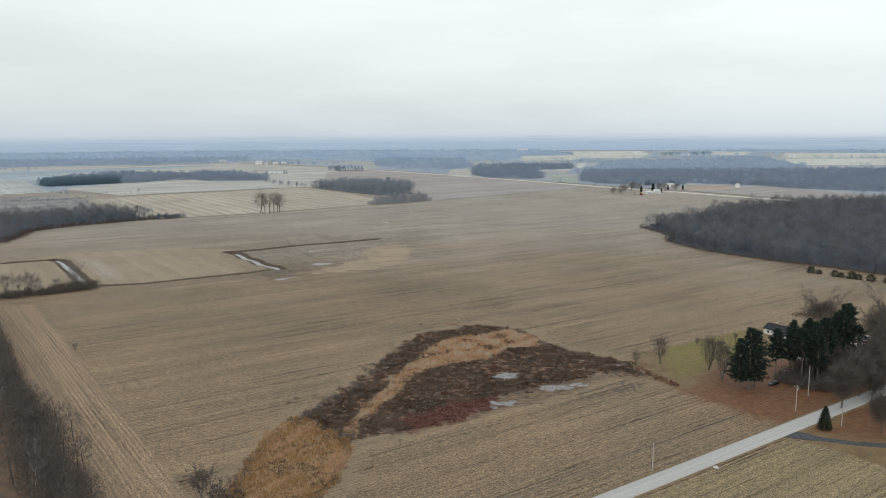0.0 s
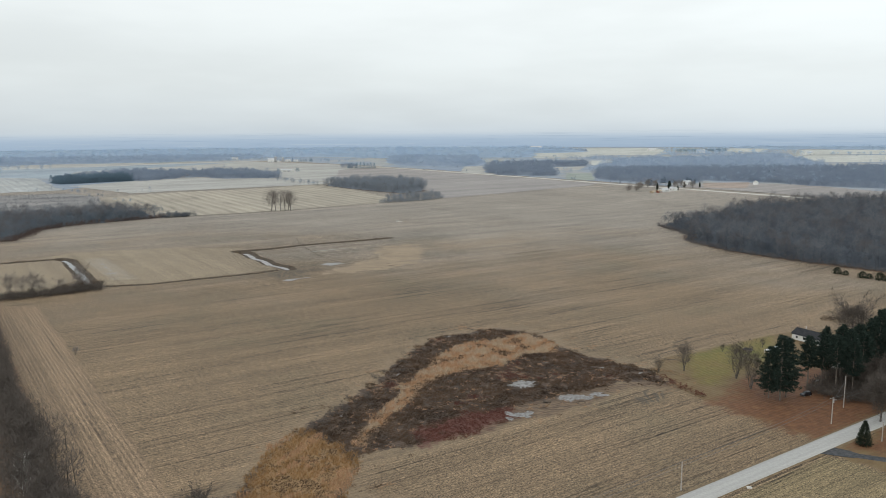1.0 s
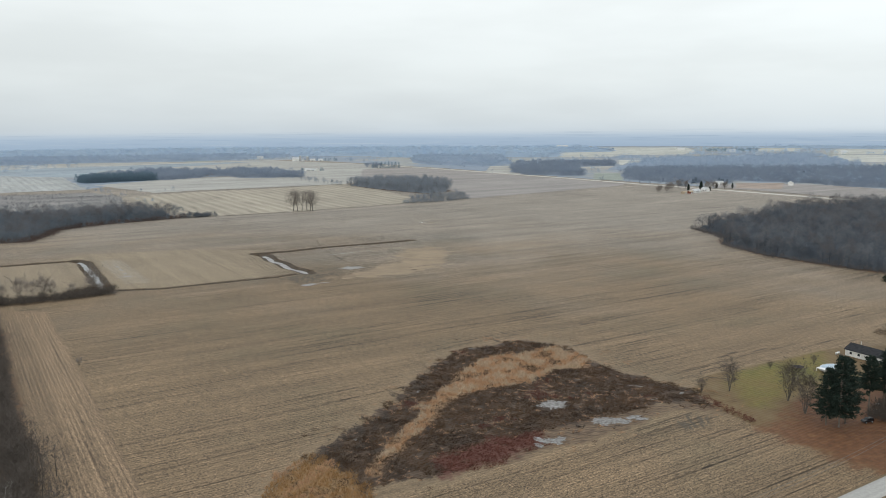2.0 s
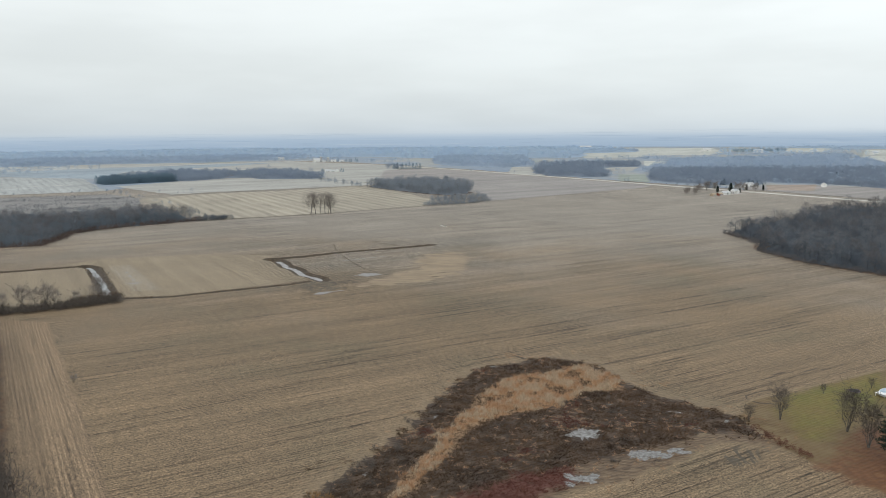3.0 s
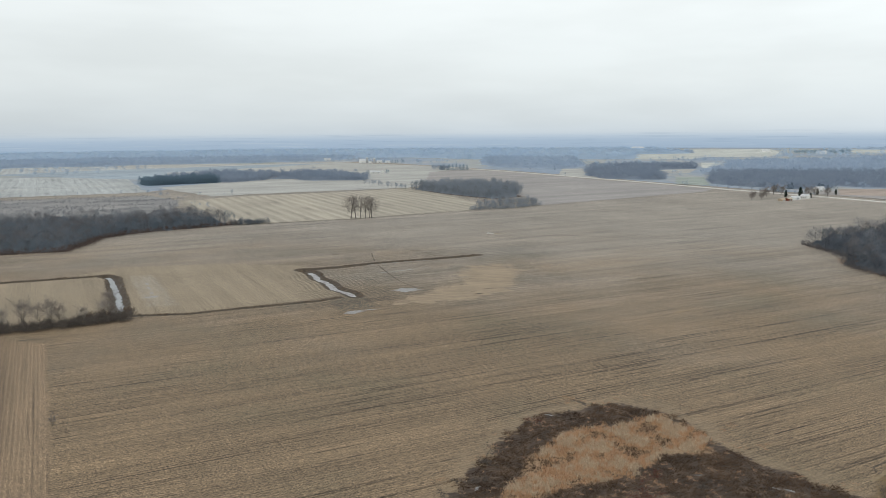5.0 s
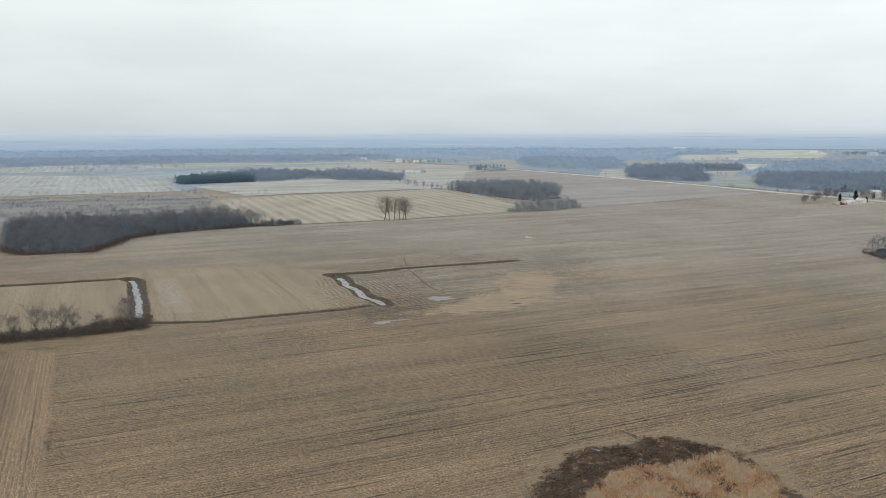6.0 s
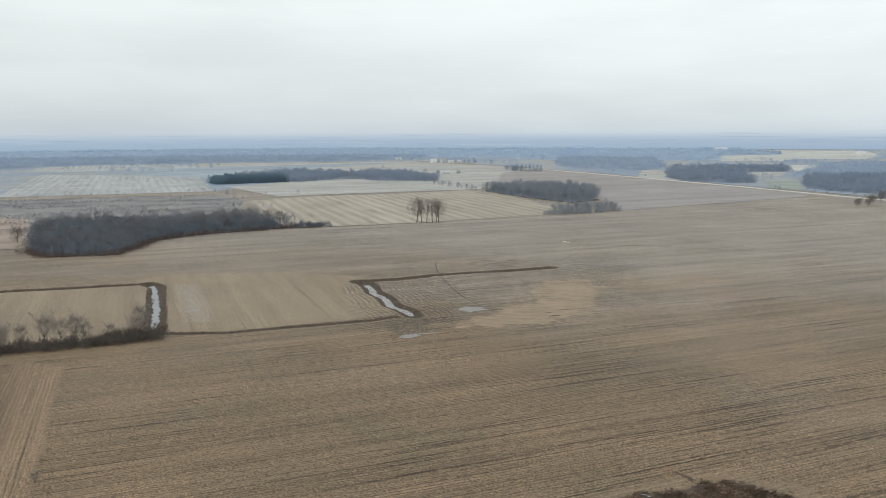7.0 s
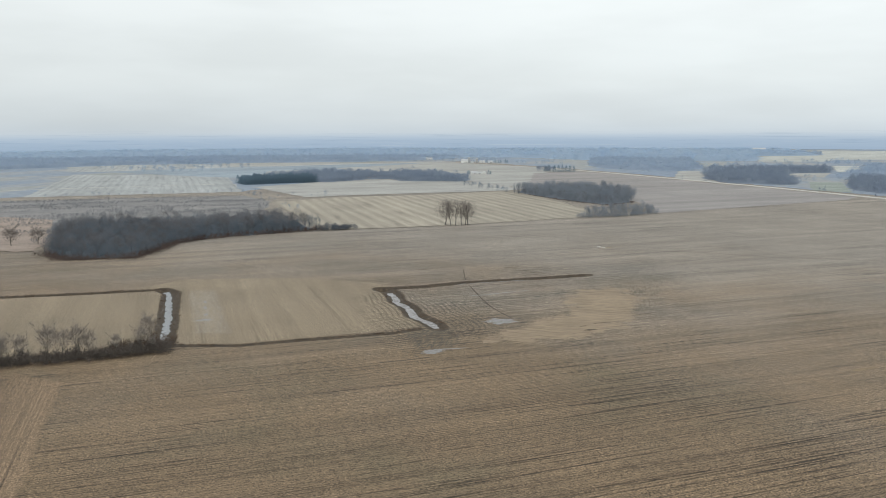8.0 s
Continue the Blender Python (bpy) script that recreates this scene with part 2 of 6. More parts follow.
RED = [(-10, 252), (-13, 266), (4, 281), (22, 289), (23, 277), (5, 262)]
THIN = [(-2, 262), (20, 288), (45, 303), (66, 315), (80, 320), (94, 309), (69, 310), (56, 295), (40, 282), (22, 271), (4, 258)]      # sparse, trampled margin
HATCH = [(69, 296), (76, 307), (85, 305), (80, 295), (73, 292)]
LAWN = [(86, 334), (94, 350), (117, 363), (140, 377), (163, 392), (200, 402), (290, 400), (290, 366), (182, 300), (123, 257), (119, 262),
        (109, 274), (101, 288), (92, 306)]
LITTER = [(98, 290), (111, 303), (115, 316), (126, 326), (140, 330), (240, 372), (290, 372), (186, 303), (122, 256), (108, 272)]
LAWN_SOUTH = [(121, 247), (130, 254), (182, 291), (290, 366), (290, 240), (200, 210), (140, 219), (124, 240)]
LITTER_SOUTH = [(129, 250), (136, 257), (182, 290), (230, 320), (210, 262), (160, 247), (142, 243)]
HEADLAND = [(-276, 462), (-246, 456), (-217, 414), (-185, 369), (-152, 321), (-119, 273), (-78, 212), (-50, 170), (-80, 170), (-105, 208), (-146, 267), (-185, 326), (-225, 384)]
HEDGE_FLOOR = [(-275, 440), (-243, 412), (-185, 326), (-146, 267), (-105, 208), (-85, 175), (-128, 175), (-160, 240), (-290, 420)]
SAND = [(-93, 561), (-55, 577), (-32, 612), (-29, 632), (-24, 680), (-41, 713), (-63, 690), (-66, 662), (-56, 640), (-72, 612), (-85, 586)]
FLECKS = [(-36, 640), (-14, 650), (-8, 757), (-38, 768), (-46, 720)]
WETZONE = [(-200, 700), (-150, 770), (-90, 800), (-10, 780), (15, 640), (-50, 560), (-140, 535), (-185, 640)]
HERRING = [(-139, 573), (-116, 582), (-101, 550), (-121, 540)]
FIELD_SOUTH = [(40, 188), (118, 243), (124, 239), (139, 219), (200, 205), (260, 130), (0, 130), (0, 160)]
WOOD_EDGE = [(219, 735), (233, 662), (279, 598), (324, 545), (420, 490), (430, 530), (335, 560), (290, 612), (242, 680), (226, 760)]
CREEK = [(-186, 669), (-177, 662), (-169, 649), (-164, 637), (-155, 627), (-147, 614), (-143, 605), (-134, 597), (-128, 590), (-122, 581)]
DITCH_NORTH = [(-186, 669), (-161, 682), (-136, 704), (-93, 730), (-61, 751)]
CHANNEL_WEST = [(-560, 500), (-405, 585), (-362, 608), (-322, 632)]
CHANNEL = [(-322, 632), (-311, 625), (-274, 568), (-243, 519)]
DITCH_LINE = [(-243, 515), (-206, 525), (-187, 538), (-165, 551), (-143, 565), (-131, 577)]
PARCEL = [(-345, 612), (-330, 665), (-260, 690), (-188, 688), (-170, 650), (-133, 580), (-206, 527), (-245, 517), (-300, 480), (-430, 540), (-420, 575)]
WET_STRIP = [(-303, 632), (-287, 638), (-222, 545), (-239, 540)]
ARCS = [(-143, 556), (-158, 590), (-190, 645), (-185, 660), (-160, 655), (-130, 645), (-98, 604), (-100, 556), (-121, 531), (-140, 545)]
GREEN = [(101, 338), (110, 357), (130, 370), (152, 384), (160, 388), (152, 365), (131, 335), (119, 326), (109, 314), (102, 315)]


def sd_poly(x, y, poly):
    """Signed distance to a closed outline, positive inside."""
    p = np.array(poly, float)
    d = np.full(x.shape, 1e9)
    inside = np.zeros(x.shape, bool)
    for (ax, ay), (bx, by) in zip(p, np.roll(p, -1, 0)):
        ex, ey = bx - ax, by - ay
        k = np.clip(((x - ax) * ex + (y - ay) * ey) / (ex * ex + ey * ey), 0, 1)
        d = np.minimum(d, np.hypot(x - ax - k * ex, y - ay - k * ey))
        if ay != by:
            inside ^= ((ay > y) != (by > y)) & (x < (bx - ax) * (y - ay) / (by - ay) + ax)
    return np.where(inside, d, -d)


def d_line(x, y, line):
    """Distance to an open line."""
    d = np.full(np.shape(x), 1e9)
    for (ax, ay), (bx, by) in zip(line, line[1:]):
        ex, ey = bx - ax, by - ay
        k = np.clip(((x - ax) * ex + (y - ay) * ey) / (ex * ex + ey * ey), 0, 1)
        d = np.minimum(d, np.hypot(x - ax - k * ex, y - ay - k * ey))
    return d


def ss(a, b, v):
    k = np.clip((v - a) / (b - a), 0, 1)
    return k * k * (3 - 2 * k)


DITCHES = [(CREEK, 6.0, 1.5), (DITCH_NORTH, 4.8, 1.1), (CHANNEL_WEST, 4.0, 1.0), (CHANNEL, 6.0, 1.6), (DITCH_LINE, 2.6, 0.6)]


def ground_z(x, y):
    x, y = np.asarray(x, float), np.asarray(y, float)
    z = 0.12 * np.sin(x * 0.021 + 1.0) * np.sin(y * 0.017)
    z = z - 0.35 * ss(0, 9, sd_poly(x, y, MARSH))
    for line, w, depth in DITCHES:
        z = z - depth * (1 - ss(0.25 * w, w, d_line(x, y, line)))
    return z


def mesh_np(name, verts, faces, mats, smooth=False, face_mat=None):
    """A mesh from arrays; faces all of one size."""
    me = bpy.data.meshes.new(name)
    verts, faces = np.asarray(verts, np.float32), np.asarray(faces, np.int32)
    n, k = faces.shape
    me.vertices.add(len(verts))
    me.vertices.foreach_set("co", verts.ravel())
    me.loops.add(n * k)
    me.loops.foreach_set("vertex_index", faces.ravel())
    me.polygons.add(n)
    me.polygons.foreach_set("loop_start", np.arange(0, n * k, k, dtype=np.int32))
    me.polygons.foreach_set("loop_total", np.full(n, k, np.int32))
    for m in mats:
        me.materials.append(m)
    if face_mat is not None:
        me.polygons.foreach_set("material_index", np.asarray(face_mat, np.int32))
    if smooth:
        me.polygons.foreach_set("use_smooth", np.ones(n, bool))
    me.update(calc_edges=True)
    return me


# ---- the ground: one sheet to the horizon ----
def axis(lo, hi, step, far):
    inner = np.arange(lo, hi + 0.1, step)
    grow = [0.0]
    d = step
    while grow[-1] < far:
        d = min(d * 1.35, 260.0)
        grow.append(grow[-1] + d)
    g = np.array(grow[1:])
    return np.concatenate([(lo - g)[::-1], inner, hi + g])


gx, gy = axis(-420, 320, 2.0, 4400), axis(184, 760, 2.0, 4300)
X, Y = np.meshgrid(gx, gy)
fx, fy = X.ravel(), Y.ravel()
nx, ny = len(gx), len(gy)
idx = np.arange(nx * ny).reshape(ny, nx)
quads = np.stack([idx[:-1, :-1], idx[:-1, 1:], idx[1:, 1:], idx[1:, :-1]], -1).reshape(-1, 4)

ground_mat, nt, b = material("winter_farmland", 0.72, 0.22)
ground_me = mesh_np("ground", np.stack([fx, fy, ground_z(fx, fy)], 1), quads, [ground_mat], smooth=True)
ground = tagged(new("ground", ground_me), "flat harvested corn field with stubble rows, marsh and lawn", "ground", kind="structure")
ditch_d = np.full(fx.shape, 1e9)
for line, w, depth in DITCHES:
    ditch_d = np.minimum(ditch_d, d_line(fx, fy, line) - w)
CUTS = {"marsh": MARSH, "gold": GOLD, "reed": REED, "red": RED, "headland": HEADLAND, "hedge": HEDGE_FLOOR, "sand": SAND,
        "south": FIELD_SOUTH, "edge": WOOD_EDGE, "parcel": PARCEL, "strip": WET_STRIP, "green": GREEN, "flecks": FLECKS, "thin": THIN, "wetzone": WETZONE}
for key, poly in CUTS.items():
    a = ground_me.attributes.new("in_" + key, "FLOAT", "POINT")
    a.data.foreach_set("value", np.clip(sd_poly(fx, fy, poly), -60, 60).astype(np.float32))
for key, v in (("lawn", np.maximum(sd_poly(fx, fy, LAWN), sd_poly(fx, fy, LAWN_SOUTH))),
               ("litter", np.maximum(sd_poly(fx, fy, LITTER), sd_poly(fx, fy, LITTER_SOUTH))), ("ditch", -ditch_d),
               ("herring", np.maximum(sd_poly(fx, fy, HERRING), sd_poly(fx, fy, HATCH))), ("arcs", sd_poly(fx, fy, ARCS)), ("creek", -d_line(fx, fy, CREEK))):
    a = ground_me.attributes.new("in_" + key, "FLOAT", "POINT")
    a.data.foreach_set("value", np.clip(v, -60, 60).astype(np.float32))

p = n_pos(nt)
ragged = n_noise(nt, p, 0.09, 5, 0.65)
ragged_fine = n_noise(nt, p, 0.5, 4, 0.7)


def inside(key, soft, wander=6.0, fine=1.5, shift=0.0):
    v = n_math(nt, "ADD", n_attr(nt, "in_" + key), n_range(nt, ragged, 0.25, 0.75, -wander + shift, wander + shift, False))
    v = n_math(nt, "ADD", v, n_range(nt, ragged_fine, 0.25, 0.75, -fine, fine, False))
    return n_range(nt, v, -soft, soft)


col, h1 = stubble(nt, p, GRID, (0.209, 0.147, 0.088), (0.177, 0.126, 0.077), (0.145, 0.112, 0.069), 1.52, 0.12, 0.13, crisp=1.2, lineal=0.9)
sepg = nt.nodes.new("ShaderNodeSeparateXYZ")
nt.links.new(p, sepg.inputs[0])
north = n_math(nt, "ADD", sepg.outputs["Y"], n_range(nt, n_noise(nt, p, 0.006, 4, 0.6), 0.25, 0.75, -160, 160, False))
# Distance haze as colour: the soil turns paler and greyer towards the north.
hazed_soil, _ = stubble(nt, p, GRID, (0.278, 0.246, 0.208), (0.250, 0.222, 0.189), (0.222, 0.198, 0.170), 1.52, 0.08, 0.15, crisp=1.1, lineal=0.7)
col = n_mix(nt, n_range(nt, north, 420, 950, 0.0, 0.88), col, hazed_soil)
col_h, _ = stubble(nt, p, GRID + radians(90), (0.224, 0.157, 0.098), (0.199, 0.140, 0.088), (0.174, 0.124, 0.077), 1.52, 0.15, 0.13, crisp=1.1, lineal=0.4)
col = n_mix(nt, inside("headland", 1.0, 1.0, 0.6), col, col_h)
col_s, _ = stubble(nt, p, GRID, (0.200, 0.153, 0.086), (0.168, 0.130, 0.073), (0.130, 0.105, 0.057), 1.1, 0.12, 0.13, crisp=1.05, lineal=0.9)
col = n_mix(nt, inside("south", 1.0, 0.8, 0.5), col, col_s)
col_p, _ = stubble(nt, p, GRID + radians(90), (0.258, 0.205, 0.140), (0.232, 0.184, 0.125), (0.206, 0.164, 0.112), 1.52, 0.06, 0.10, 1.0, 1.1, 0.2)
col = n_mix(nt, n_math(nt, "MULTIPLY", inside("parcel", 2.0, 2.0, 1.0), 0.85), col, col_p)
pale_bits = n_range(nt, n_noise(nt, n_map(nt, p, (0.9, 0.4, 1), radians(30)), 1.0, 4, 0.8), 0.50, 0.60)
col = n_mix(nt, n_math(nt, "MULTIPLY", inside("strip", 1.5, 2.0, 1.0), n_math(nt, "MULTIPLY", pale_bits, 0.9)), col, (0.40, 0.37, 0.33))
arc_lines = n_range(nt, n_math(nt, "SINE", n_math(nt, "MULTIPLY", n_attr(nt, "in_creek"), 2.0)), -0.1, 0.8, 1.08, 0.60)
arc_lines = n_scaled(nt, col, arc_lines)
col = n_mix(nt, n_math(nt, "MULTIPLY", inside("arcs", 3.0, 5.0, 1.0), 0.7), col, arc_lines)
scratch = n_noise(nt, n_map(nt, p, (1.1, 0.10, 1), radians(-28)), 1.0, 3, 0.7)
col = n_mix(nt, n_math(nt, "MULTIPLY", inside("herring", 2.0, 3.0, 1.0), n_range(nt, scratch, 0.47, 0.56, 0.0, 0.85)), col, (0.075, 0.066, 0.05))
col = n_mix(nt, n_math(nt, "MULTIPLY", inside("flecks", 4.0, 8.0, 3.0), n_range(nt, scratch, 0.50, 0.60, 0.0, 0.7)), col, (0.085, 0.075, 0.055))
col = n_mix(nt, n_math(nt, "MULTIPLY", inside("flecks", 4.0, 8.0, 3.0), n_range(nt, scratch, 0.36, 0.46, 0.6, 0.0)), col, (0.29, 0.255, 0.20))
mottle = n_noise(nt, n_map(nt, n_map(nt, p, (1, 1, 1), -GRID), (0.09, 0.55, 1)), 1.0, 5, 0.75)
col = n_mix(nt, inside("wetzone", 12.0, 14.0, 5.0), col, n_scaled(nt, col, n_range(nt, mottle, 0.34, 0.66, 0.58, 1.30, False)))
sand_c = n_ramp(nt, n_noise(nt, p, 0.06, 5, 0.6), [(0.3, (0.235, 0.180, 0.120)), (0.65, (0.325, 0.245, 0.163))])
sand_c = n_scaled(nt, sand_c, n_range(nt, n_noise(nt, n_map(nt, p, (0.05, 0.6, 1), -GRID), 1.0, 5, 0.75), 0.3, 0.7, 0.62, 1.3, False))
col = n_mix(nt, n_math(nt, "MULTIPLY", inside("sand", 3.0, 10.0, 6.0, 1.0), 0.9), col, sand_c)
# a band of bleached, trampled residue outside the marsh, then the dark floor of the marsh itself
rim = n_math(nt, "MULTIPLY", inside("marsh", 5.0, 6.0, 3.0, 5.0), 0.5)
col = n_mix(nt, rim, col, n_ramp(nt, ragged_fine, [(0.3, (0.17, 0.128, 0.082)), (0.7, (0.29, 0.215, 0.14))]))
marsh_c = n_ramp(nt, n_noise(nt, p, 0.16, 6, 0.7), [(0.30, (0.030, 0.020, 0.014)), (0.5, (0.062, 0.042, 0.030)), (0.7, (0.14, 0.098, 0.066))])
in_marsh = inside("marsh", 1.0, 4.0, 2.5, -1.5)
col = n_mix(nt, in_marsh, col, marsh_c)
thin_c = n_ramp(nt, n_noise(nt, n_map(nt, p, (0.3, 0.9, 1), -GRID), 1.0, 5, 0.75), [(0.35, (0.055, 0.038, 0.027)), (0.52, (0.145, 0.098, 0.062)), (0.68, (0.225, 0.165, 0.11))])
col = n_mix(nt, n_math(nt, "MULTIPLY", inside("thin", 2.0, 3.0, 1.5), 0.9), col, thin_c)
col = n_mix(nt, inside("reed", 2.0, 3.0, 1.5), col, (0.30, 0.195, 0.115))
col = n_mix(nt, inside("gold", 1.5, 2.0, 1.5, -2.0), col, (0.27, 0.17, 0.085))
col = n_mix(nt, inside("red", 2.5, 4.0, 2.0), col, (0.11, 0.045, 0.034))
grass_c = n_ramp(nt, n_noise(nt, p, 0.04, 5, 0.6), [(0.34, (0.165, 0.118, 0.040)), (0.5, (0.15, 0.126, 0.034)), (0.66, (0.118, 0.118, 0.026))])
grass_c = n_scaled(nt, grass_c, n_range(nt, ragged_fine, 0.3, 0.7, 0.8, 1.2))
in_lawn = inside("lawn", 1.2, 2.0, 0.8)
tan_grass = n_ramp(nt, n_noise(nt, p, 0.12, 5, 0.7), [(0.32, (0.115, 0.075, 0.038)), (0.5, (0.155, 0.105, 0.052)), (0.68, (0.185, 0.135, 0.07))])
grass_c = n_mix(nt, n_math(nt, "MULTIPLY", inside("green", 5.0, 3.0, 1.0), 0.9), tan_grass, grass_c)
col = n_mix(nt, in_lawn, col, grass_c)
leaf_c = n_ramp(nt, n_noise(nt, p, 0.35, 5, 0.7), [(0.3, (0.088, 0.040, 0.021)), (0.52, (0.145, 0.066, 0.033)), (0.72, (0.20, 0.105, 0.05))])
col = n_mix(nt, n_math(nt, "MULTIPLY", inside("litter", 5.0, 7.0, 2.0), 0.92), col, leaf_c)
col = n_mix(nt, inside("hedge", 2.0, 3.0, 1.5), col, n_ramp(nt, n_noise(nt, p, 0.2, 5, 0.7), [(0.35, (0.075, 0.058, 0.045)), (0.7, (0.19, 0.11, 0.06))]))
col = n_mix(nt, inside("edge", 3.0, 4.0, 2.0), col, (0.20, 0.125, 0.075))
bank_c = n_ramp(nt, n_noise(nt, p, 0.4, 5, 0.7), [(0.3, (0.035, 0.027, 0.02)), (0.55, (0.075, 0.056, 0.038)), (0.75, (0.16, 0.12, 0.08))])
col = n_mix(nt, inside("ditch", 0.7, 0.8, 1.2), col, bank_c)
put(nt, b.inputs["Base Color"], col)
bump(nt, b, n_math(nt, "ADD", h1, n_math(nt, "MULTIPLY", ragged_fine, 1.5)), 0.5, 0.15)


# ---- small builders ----
def part(name, me, mat, parent, label=""):
    """Links a bmesh or a mesh as one object under a thing or a part."""
    if isinstance(me, bmesh.types.BMesh):
        data = bpy.data.meshes.new(name)
        me.to_mesh(data)
        me.free()
        me = data
        me.materials.append(mat)
    ob = new(name, me)
    ob.parent = parent
    return tagged(ob, label)


def thing(name, m, label, category, group=""):
    ob = new(name)
    ob.empty_display_size = 0.5
    ob.matrix_basis = m
    return tagged(ob, label, category, group)


def box(bm, x0, y0, z0, x1, y1, z1, bevel=0.0):
    vs = [bm.verts.new((x, y, z)) for x in (x0, x1) for y in (y0, y1) for z in (z0, z1)]
    fs = [bm.faces.new([vs[i] for i in f]) for f in ((0, 1, 3, 2), (4, 6, 7, 5), (0, 4, 5, 1), (2, 3, 7, 6), (0, 2, 6, 4), (1, 5, 7, 3))]
    if bevel:
        edges = list({e for f in fs for e in f.edges})
        bmesh.ops.bevel(bm, geom=edges, offset=bevel, segments=1, affect="EDGES")
    return bm


def boxed(*args, bevel=0.0):
    return box(bmesh.new(), *args, bevel=bevel)


def cyl(bm, p0, p1, r0, r1, sides=10):
    p0, p1 = Vector(p0), Vector(p1)
    q = (p1 - p0).to_track_quat("Z", "Y")
    rings = []
    for c, r in ((p0, r0), (p1, r1)):
        rings.append([bm.verts.new(c + q @ Vector((r * math.cos(2 * math.pi * i / sides), r * math.sin(2 * math.pi * i / sides), 0))) for i in range(sides)])
    for i in range(sides):
        j = (i + 1) % sides
        bm.faces.new((rings[0][i], rings[0][j], rings[1][j], rings[1][i]))
    bm.faces.new(rings[0][::-1])
    bm.faces.new(rings[1])
    return bm


def ragged_sheet(name, outline, z, mat, label, category, step=4.0, wander=2.0, seed=1, kind="structure", at=None):
    """A thin flat sheet (a field, a puddle) with an uneven outline; z above the ground."""
    rng = np.random.default_rng(seed)
    bm = bmesh.new()
    pts = []
    for (ax, ay), (bx, by) in zip(outline, outline[1:] + outline[:1]):
        n = max(1, int(math.hypot(bx - ax, by - ay) / step))
        for i in range(n):
            k = i / n
            pts.append((ax + (bx - ax) * k + rng.normal(0, wander), ay + (by - ay) * k + rng.normal(0, wander)))
    top = [bm.verts.new((x, y, z)) for x, y in pts]
    f = bm.faces.new(top)
    if f.calc_area() and f.normal.z < 0:
        f.normal_flip()
    bm.normal_update()
    if f.normal.z < 0:
        f.normal_flip()
    bmesh.ops.triangulate(bm, faces=[f])
    me = bpy.data.meshes.new(name)
    bm.to_mesh(me)
    bm.free()
    me.materials.append(mat)
    return tagged(new(name, me), label, category, kind=kind)


def strip(name, line, width, z, mat, label, category, crown=0.06, thick=0.12, wobble=0.0, seed=3):
    """A road: a crowned strip with edges that drop to the ground."""
    rng = np.random.default_rng(seed)
    pts = []
    for a, c in zip(line, line[1:]):
        n = max(1, int(math.dist(a, c) / 8))
        pts += [Vector((a[0] + (c[0] - a[0]) * i / n, a[1] + (c[1] - a[1]) * i / n, 0)) for i in range(n)]
    pts.append(Vector((*line[-1], 0)))
    verts, faces = [], []
    for i, c in enumerate(pts):
        d = (pts[min(i + 1, len(pts) - 1)] - pts[max(i - 1, 0)]).normalized()
        s = Vector((-d.y, d.x, 0))
        w1, w2 = width / 2 + rng.normal(0, wobble), width / 2 + rng.normal(0, wobble)
        for off, up in ((-w1 - 0.25, -0.25), (-w1, z), (-w1 * 0.5, z + crown * 0.75), (0, z + crown), (w2 * 0.5, z + crown * 0.75), (w2, z), (w2 + 0.25, -0.25)):
            g = c + s * off
            verts.append((g.x, g.y, up + float(ground_z(g.x, g.y))))
    for i in range(len(pts) - 1):
        for k in range(6):
            a = i * 7 + k
            faces.append((a + 1, a, a + 7, a + 8))
    return tagged(new(name, mesh_np(name, verts, faces, [mat], smooth=True)), label, category, kind="structure")


# ---- plants: arrays of triangles ----
class Tris:
    def __init__(self):
        self.v, self.f = [], []

    def tube(self, p0, p1, r0, r1, sides=4):
        d = p1 - p0
        n = d / (np.linalg.norm(d) + 1e-9)
        a = np.cross(n, (0.31, 0.95, 0.11) if abs(n[2]) > 0.9 else (0.0, 0.0, 1.0))
        a /= np.linalg.norm(a)
        c = np.cross(n, a)
        base = len(self.v)
        for p, r in ((p0, r0), (p1, r1)):
            for i in range(sides):
                t = 2 * math.pi * i / sides
                self.v.append(p + r * (math.cos(t) * a + math.sin(t) * c))
        for i in range(sides):
            j = (i + 1) % sides
            self.f += [(base + i, base + j, base + sides + j), (base + i, base + sides + j, base + sides + i)]

    def sliver(self, p, tip, w, rng):
        d = tip - p
        side = np.cross(d, rng.normal(size=3))
        side *= w / (np.linalg.norm(side) + 1e-9)
        base = len(self.v)
        self.v += [p - side * 0.5, p + side * 0.5, tip]
        self.f.append((base, base + 1, base + 2))

    def arrays(self):
        return np.array(self.v, np.float32).reshape(-1, 3), np.array(self.f, np.int32).reshape(-1, 3)

    def mesh(self, name, mat):
        v, f = self.arrays()
        return mesh_np(name, v, f, [mat])


def unit(v):
    return v / (np.linalg.norm(v) + 1e-9)


